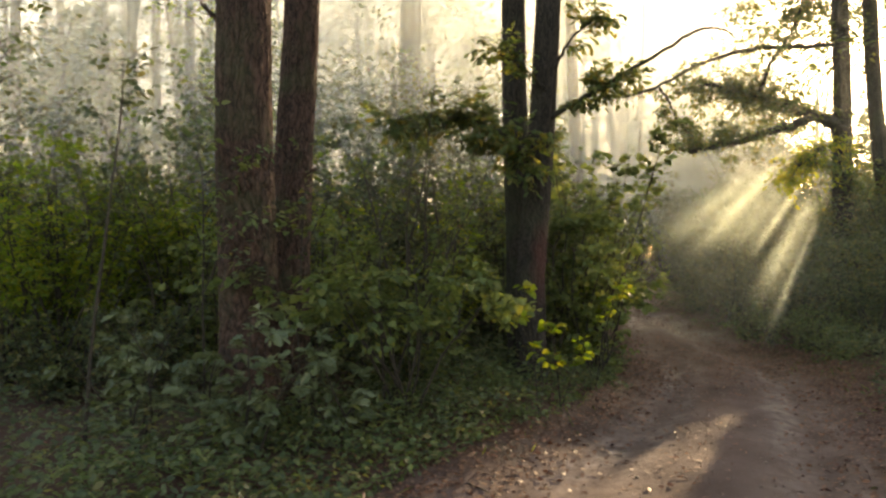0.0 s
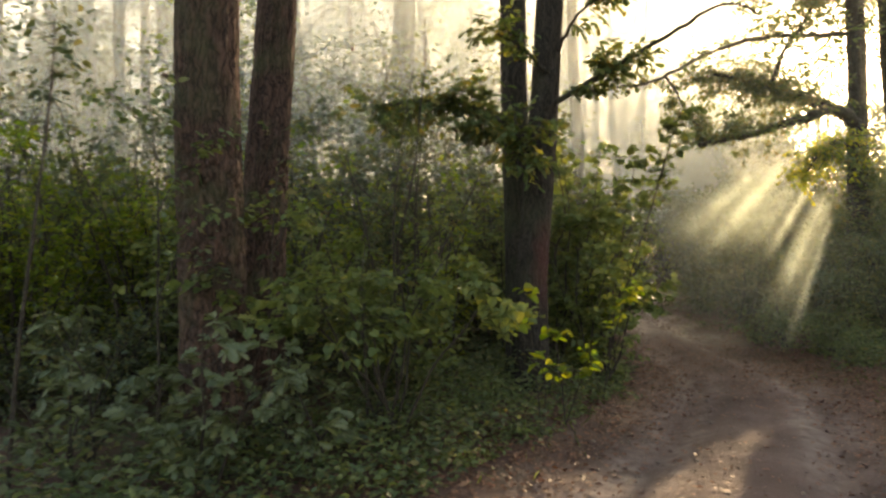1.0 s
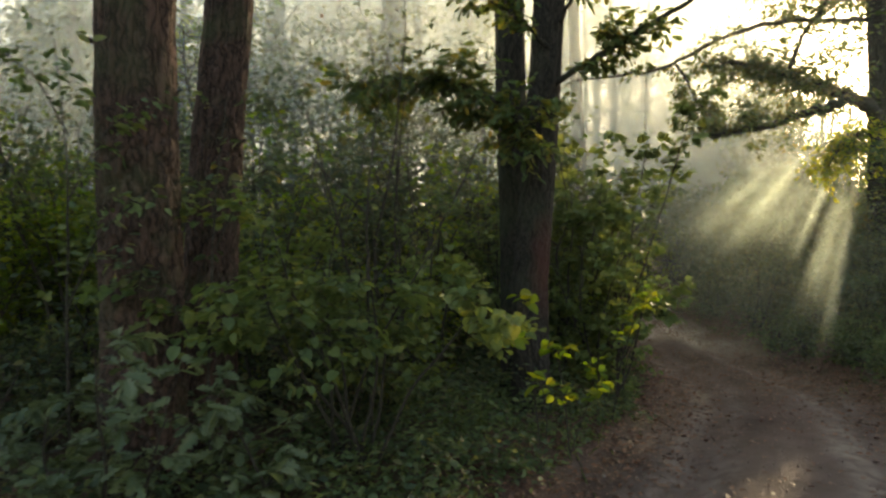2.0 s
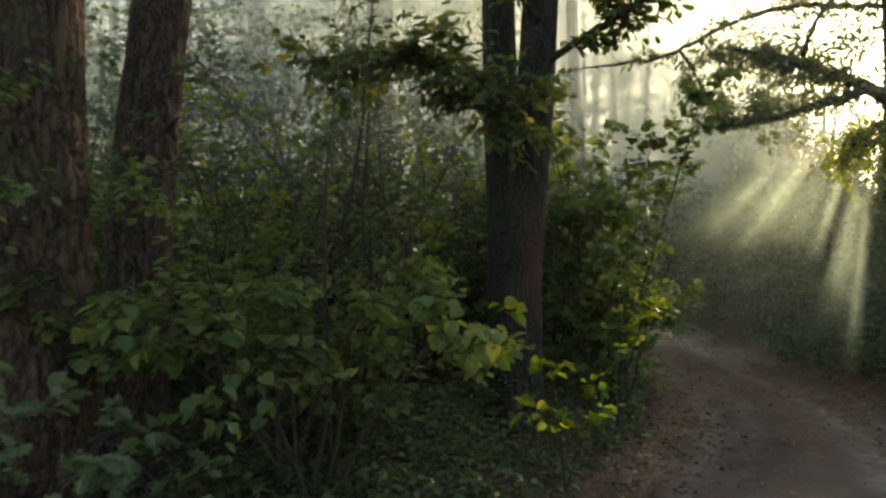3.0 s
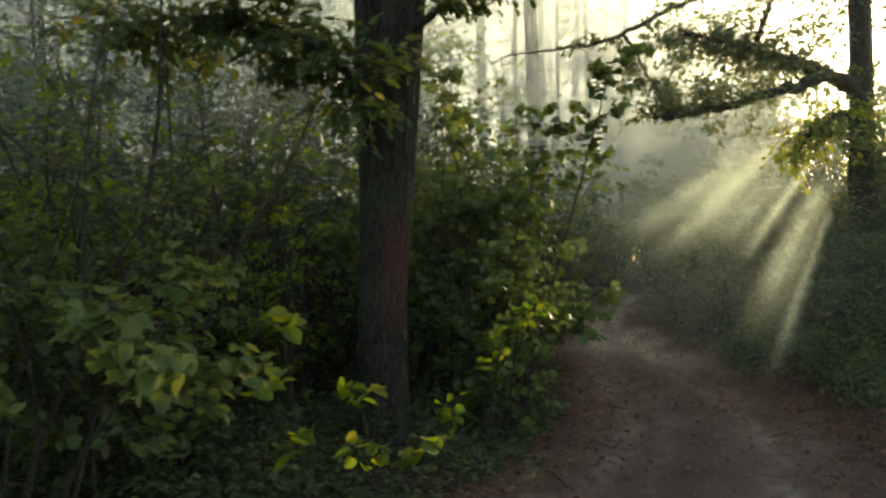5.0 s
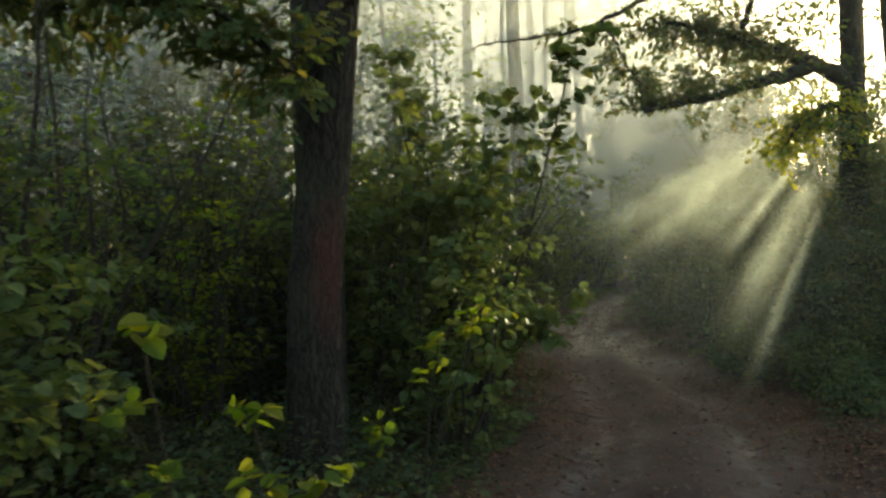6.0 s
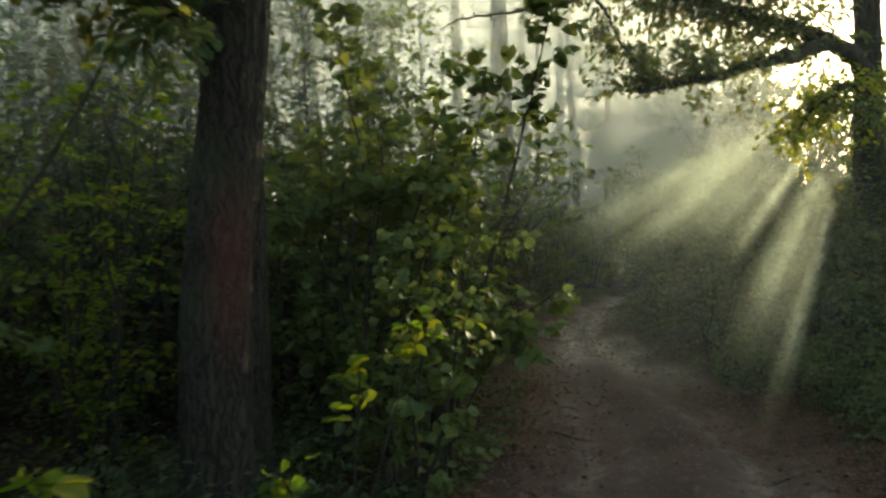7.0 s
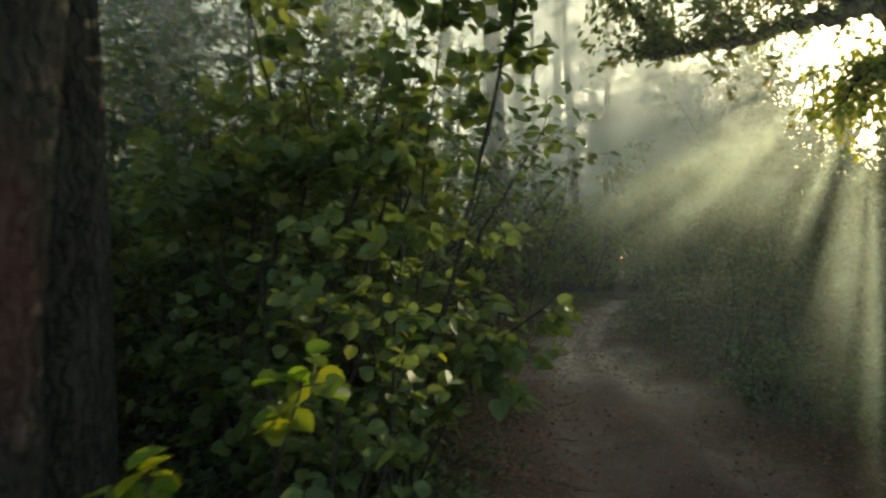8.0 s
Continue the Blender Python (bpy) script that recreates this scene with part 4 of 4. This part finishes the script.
for x, y, i in ((-4.2, 14.5, 4), (1.6, 18.5, 4), (0.4, 21.5, 5), (-2.3, 22.5, 3), (3.2, 24, 4), (4.6, 29, 4), (-35.5, 60, 0), (-34, 63, 1), (-31.8, 60, 2), (-29.2, 60, 0), (-28.4, 62, 1), (-26.6, 59, 2), (-22.5, 58, 0), (-14.5, 30, 4), (-11, 26, 1), (-13.5, 29, 0), (-15.5, 33, 2), (-12.6, 35, 1), (-17.2, 30, 2), (-19, 36, 0), (-10.6, 31, 2), (-14.8, 25, 1), (-20.5, 33, 1), (-9.4, 37, 0), (5, 34, 2), (6.6, 38, 1), (8.4, 41, 0), (10.2, 44, 2), (12.4, 49, 0), (7.2, 47, 1), (3.4, 32, 1), (-16.6, 22.5, 4)):
    trees.append((x, y))
    copy_thing(woods[i], pose(x, y, at(x, y) - 0.05, 0, 0, rng.uniform(0, 360)) @ Matrix.Scale(rng.uniform(0.8, 1.05), 4))
for k in range(900):
    y = rng.uniform(20, 80)
    x = rng.uniform(-0.85 * y - 4, 0.95 * y + 6)
    if not in_wood(x, y, 1.2) or -2.6 < (x - 6.2) * math.cos(radians(SUN_TURN)) - (y - 14.5) * math.sin(radians(SUN_TURN)) < 4.0 or any((a - x) ** 2 + (b - y) ** 2 < 3.4 ** 2 for a, b in trees) or (x > 4 and y < 30) or (x < -0.3 * y and y < 24):
        continue
    trees.append((x, y))
    i = int(rng.choice([0, 1, 2, 2, 3, 4, 5]))
    copy_thing(woods[i], pose(x, y, at(x, y) - 0.05, 0, 0, rng.uniform(0, 360)) @ Matrix.Scale(rng.uniform(0.75, 1.1), 4))


# ---- undergrowth and litter ----
rng = np.random.default_rng(77)


def scatter(count, x0, x1, y0, y1):
    x, y = rng.uniform(x0, x1, count), rng.uniform(y0, y1, count)
    return x, y, on_track(x, y)[0]


def strew(name, label, category, x, y, z, shape, size, mat, flat, tilt):
    n = len(x)
    where = np.stack([x, y, height(x, y) + z], -1)
    a = rng.uniform(0, 6.28, n)
    way = np.stack([np.cos(a), np.sin(a), rng.normal(0, tilt, n)], -1)
    up = unit(np.array([0, 0, flat]) + rng.normal(0, 0.4, (n, 3)))
    tagged(new(name, leaves(name, shape, where, way, up, size, mat)), label, category, kind="stuff")


x, y, k = scatter(150000, -9, 13, 4.0, 22)
side = np.interp(y, TRACK_Y, TRACK_L)
patchy = 0.5 + 0.5 * np.sin(x * 2.3 + 1.3 * np.sin(y * 1.9)) * np.sin(y * 2.7 + x)
keep = (k < 0.35) & (x > -0.3 - 0.66 * y) & (rng.random(len(x)) < 0.4 + 0.6 * patchy)
x, y = x[keep], y[keep]
tall = 0.08 + 0.35 * np.clip(np.sin(x * 1.7 + y) * np.sin(y * 1.3 - x * 0.8) + 0.4, 0, 1) + 0.2 * smooth(0.3, 1.5, np.abs(x - np.interp(y, TRACK_Y, TRACK_L)))
strew("undergrowth", "low green herbs and seedlings covering the forest floor", "undergrowth", x, y, rng.uniform(0.02, 1, len(x)) ** 0.7 * tall, KITE, rng.uniform(0.04, 0.1, len(x)), LEAF_DARK, 0.9, 0.3)

x, y, k = scatter(60000, -5, 3.5, 4.2, 13)
off = np.interp(y, TRACK_Y, TRACK_L) - x
keep = (off > -0.15) & (off < 2.2) & (rng.random(len(x)) < 0.35 + 0.65 * (np.sin(x * 3.3 + y * 2.1) * np.sin(y * 3.9 - x * 1.7) > -0.2)) & (x > -0.7 * y)
x, y, off = x[keep], y[keep], off[keep]
lift = (0.1 + 0.32 * smooth(-0.1, 0.8, off)) * (0.5 + 0.5 * np.abs(np.sin(x * 4.1 + y) * np.sin(y * 3.7)))
strew("herb_layer", "broad-leaved green herbs along the edge of the track", "undergrowth", x, y, lift * rng.uniform(0.05, 1, len(x)), OVAL, rng.uniform(0.04, 0.085, len(x)), LEAF_HERB, 1.0, 0.35)

x, y, k = scatter(190000, -5, 10, 3.0, 24)
a, b = np.interp(y, TRACK_Y, TRACK_L), np.interp(y, TRACK_Y, TRACK_R)
edge = np.minimum(np.abs(x - a - 0.25), np.abs(x - b + 0.2))
mid = np.abs(x - a - 0.5 * (b - a))
keep = rng.random(len(x)) < 0.95 * np.exp(-(edge / 0.8) ** 2) + 0.16 * np.exp(-(mid / 0.3) ** 2) * (0.3 + 0.7 * (np.sin(y * 1.3) > -0.3)) + 0.008
x, y = x[keep], y[keep]
strew("leaf_litter", "dry brown fallen leaves along the track's verges", "leaf litter", x, y, 0.006 + rng.uniform(0, 0.015, len(x)), KITE, rng.uniform(0.03, 0.075, len(x)), LITTER, 1.2, 0.15)

x, y, k = scatter(5000, -3, 9, 3.0, 20)
keep = (k > 0.15) & (k < 0.9)
x, y = x[keep], y[keep]
strew("grass", "sparse short grass at the edge of the track", "grass", x, y, 0 * x, BLADE, rng.uniform(0.06, 0.18, len(x)), LEAF_HAZEL, 0.3, 0.8)

x, y, k = scatter(9000, 4.0, 8.0, 23.5, 29.0)
keep = k < 0.3
x, y = x[keep], y[keep]
strew("verge_grass", "short pale grass on the verge where the track bends", "grass", x, y, 0 * x, BLADE, rng.uniform(0.08, 0.22, len(x)), LEAF_HAZEL, 0.3, 0.8)

SOIL = material("soil_clod")
l, p = SOIL[2], SOIL[3]
l.new(ramp(SOIL[1], l, noise_of(SOIL[1], l, 30, 4), [(0.3, (0.09, 0.06, 0.045)), (0.7, (0.2, 0.15, 0.11))]), p.inputs["Base Color"])
p.inputs["Roughness"].default_value = 0.95
x, y, k = scatter(5200, -2, 8, 3.0, 20)
x, y = x[k > 0.5], y[k > 0.5]
n = len(x)
ico = np.array([(0, 0, 1), (0.9, 0, 0.2), (0.3, 0.85, 0.25), (-0.75, 0.5, 0.15), (-0.7, -0.55, 0.25), (0.25, -0.9, 0.2), (0, 0, -0.5)])
tri = np.array([(0, 1, 2), (0, 2, 3), (0, 3, 4), (0, 4, 5), (0, 5, 1), (6, 2, 1), (6, 3, 2), (6, 4, 3), (6, 5, 4), (6, 1, 5)])
size = 0.006 + 0.02 * rng.random(n) ** 4
v = np.stack([x, y, height(x, y)], -1)[:, None, :] + ico[None] * size[:, None, None] * rng.uniform(0.6, 1.4, (n, 7, 1))
f = (np.arange(n) * 7)[:, None, None] + tri[None]
tagged(new("clods", mesh_of("clods", v.reshape(-1, 3), f.ravel(), np.full(n * 10, 3), [SOIL[0]])), "small clods and stones on the sand track", "stones", kind="stuff")

sticks = rng.uniform(0, 1, (26, 3))
for u, v, w in sticks:
    y = 4.5 + 12 * u
    x = float(np.interp(y, TRACK_Y, TRACK_L if v < 0.6 else TRACK_R)) + (rng.uniform(-0.1, 0.9) if v < 0.6 else rng.uniform(-0.8, 0.3))
    line = bend(rng, (0, 0, 0.012), (math.cos(w * 6.28), math.sin(w * 6.28), 0.0), rng.uniform(0.15, 0.5), 6, 0, 0.12)
    line[:, 2] = height(line[:, 0] + x, line[:, 1] + y) - at(x, y) + 0.008
    ob = new("stick", Tubes().add(line, np.linspace(0.008, 0.003, 7), 5).mesh("stick", BARK_TWIG))
    ob.location = (x, y, at(x, y))
    tagged(ob, "thin dry stick lying on the leaf litter", "stick", "fallen sticks")

log_line = bend(rng, (0, 0, 0.12), (0.95, 0.2, 0.08), 2.2, 8, 0, 0.08)
fallen = thing("fallen_branch", 6.6, 28.6, at(6.6, 28.6), "fallen dead branch at the bend of the track", "branch")
part("limb", Tubes().add(log_line, np.linspace(0.07, 0.03, 9), 8).mesh("limb", BARK_TWIG), fallen)
for q in twigs_from(rng, log_line, 7, 0.9, 0.2, 0.6, 0.0):
    part("side_branch", Tubes().add(q, np.linspace(0.02, 0.006, len(q)), 5).mesh("side_branch", BARK_TWIG), fallen)


# ---- mist ----
MIST = mist_material("mist", 0.3, 0.12)
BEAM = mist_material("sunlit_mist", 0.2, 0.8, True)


def mist_sheet(y, x0, x1, z1, thick, low):
    xs, zs = np.linspace(x0, x1, 41), np.linspace(-0.6, z1, 31)
    A, B = np.meshgrid(xs, zs, indexing="ij")
    v = np.stack([A, y + 0.9 * np.sin(A * 0.31 + y) + 0.5 * np.sin(B * 0.5 + y), B], -1).reshape(-1, 3)
    i, j = np.meshgrid(np.arange(40), np.arange(30), indexing="ij")
    q = np.stack([i * 31 + j, (i + 1) * 31 + j, (i + 1) * 31 + j + 1, i * 31 + j + 1], -1).reshape(-1, 4)
    me = mesh_of("mist", v, q.ravel(), np.full(len(q), 4), [MIST], smooth_faces=True)
    floor = 0.07 + 0.16 * smooth(0.2 * y, 0.4 * y, A)
    lift = floor + (1 - floor) * smooth(low - 1.0, low + 2.5, B)
    left = 1 - 0.5 * smooth(0.12 * y, 0.35 * y, -A)
    right = 1 - ((0.6 if y < 30 else 0.9) * smooth(0.32 * y, 0.5 * y, A) if y > 17 else 0.92 * smooth(0.5, 2.5, A))
    near = 0.15 * smooth(3.0, 6.0, A) * (1 - smooth(1.4, 3.0, B)) if y < 17 else 0.0
    den = (thick * (lift * left * right + near)).ravel()
    me.attributes.new("haze", "FLOAT", "POINT").data.foreach_set("value", den.astype(np.float32))
    tagged(new("mist", me), "thin morning mist hanging between the trees", "mist", "mist", "stuff")


for y, k, low in ((11.2, 0.4, 2.6), (12.6, 0.7, 2.6), (14.6, 0.95, 2.6), (16.5, 1.15, 2.2), (18.5, 1.2, 2.8), (22, 1.3, 3.0), (28.5, 1.3, 2.4), (34, 1.4, 1.8), (41, 1.4, 1.8), (54, 1.5, 1.8), (72, 1.5, 1.8)):
    mist_sheet(y, -1.2 * y, 1.4 * y, 28, k, low)


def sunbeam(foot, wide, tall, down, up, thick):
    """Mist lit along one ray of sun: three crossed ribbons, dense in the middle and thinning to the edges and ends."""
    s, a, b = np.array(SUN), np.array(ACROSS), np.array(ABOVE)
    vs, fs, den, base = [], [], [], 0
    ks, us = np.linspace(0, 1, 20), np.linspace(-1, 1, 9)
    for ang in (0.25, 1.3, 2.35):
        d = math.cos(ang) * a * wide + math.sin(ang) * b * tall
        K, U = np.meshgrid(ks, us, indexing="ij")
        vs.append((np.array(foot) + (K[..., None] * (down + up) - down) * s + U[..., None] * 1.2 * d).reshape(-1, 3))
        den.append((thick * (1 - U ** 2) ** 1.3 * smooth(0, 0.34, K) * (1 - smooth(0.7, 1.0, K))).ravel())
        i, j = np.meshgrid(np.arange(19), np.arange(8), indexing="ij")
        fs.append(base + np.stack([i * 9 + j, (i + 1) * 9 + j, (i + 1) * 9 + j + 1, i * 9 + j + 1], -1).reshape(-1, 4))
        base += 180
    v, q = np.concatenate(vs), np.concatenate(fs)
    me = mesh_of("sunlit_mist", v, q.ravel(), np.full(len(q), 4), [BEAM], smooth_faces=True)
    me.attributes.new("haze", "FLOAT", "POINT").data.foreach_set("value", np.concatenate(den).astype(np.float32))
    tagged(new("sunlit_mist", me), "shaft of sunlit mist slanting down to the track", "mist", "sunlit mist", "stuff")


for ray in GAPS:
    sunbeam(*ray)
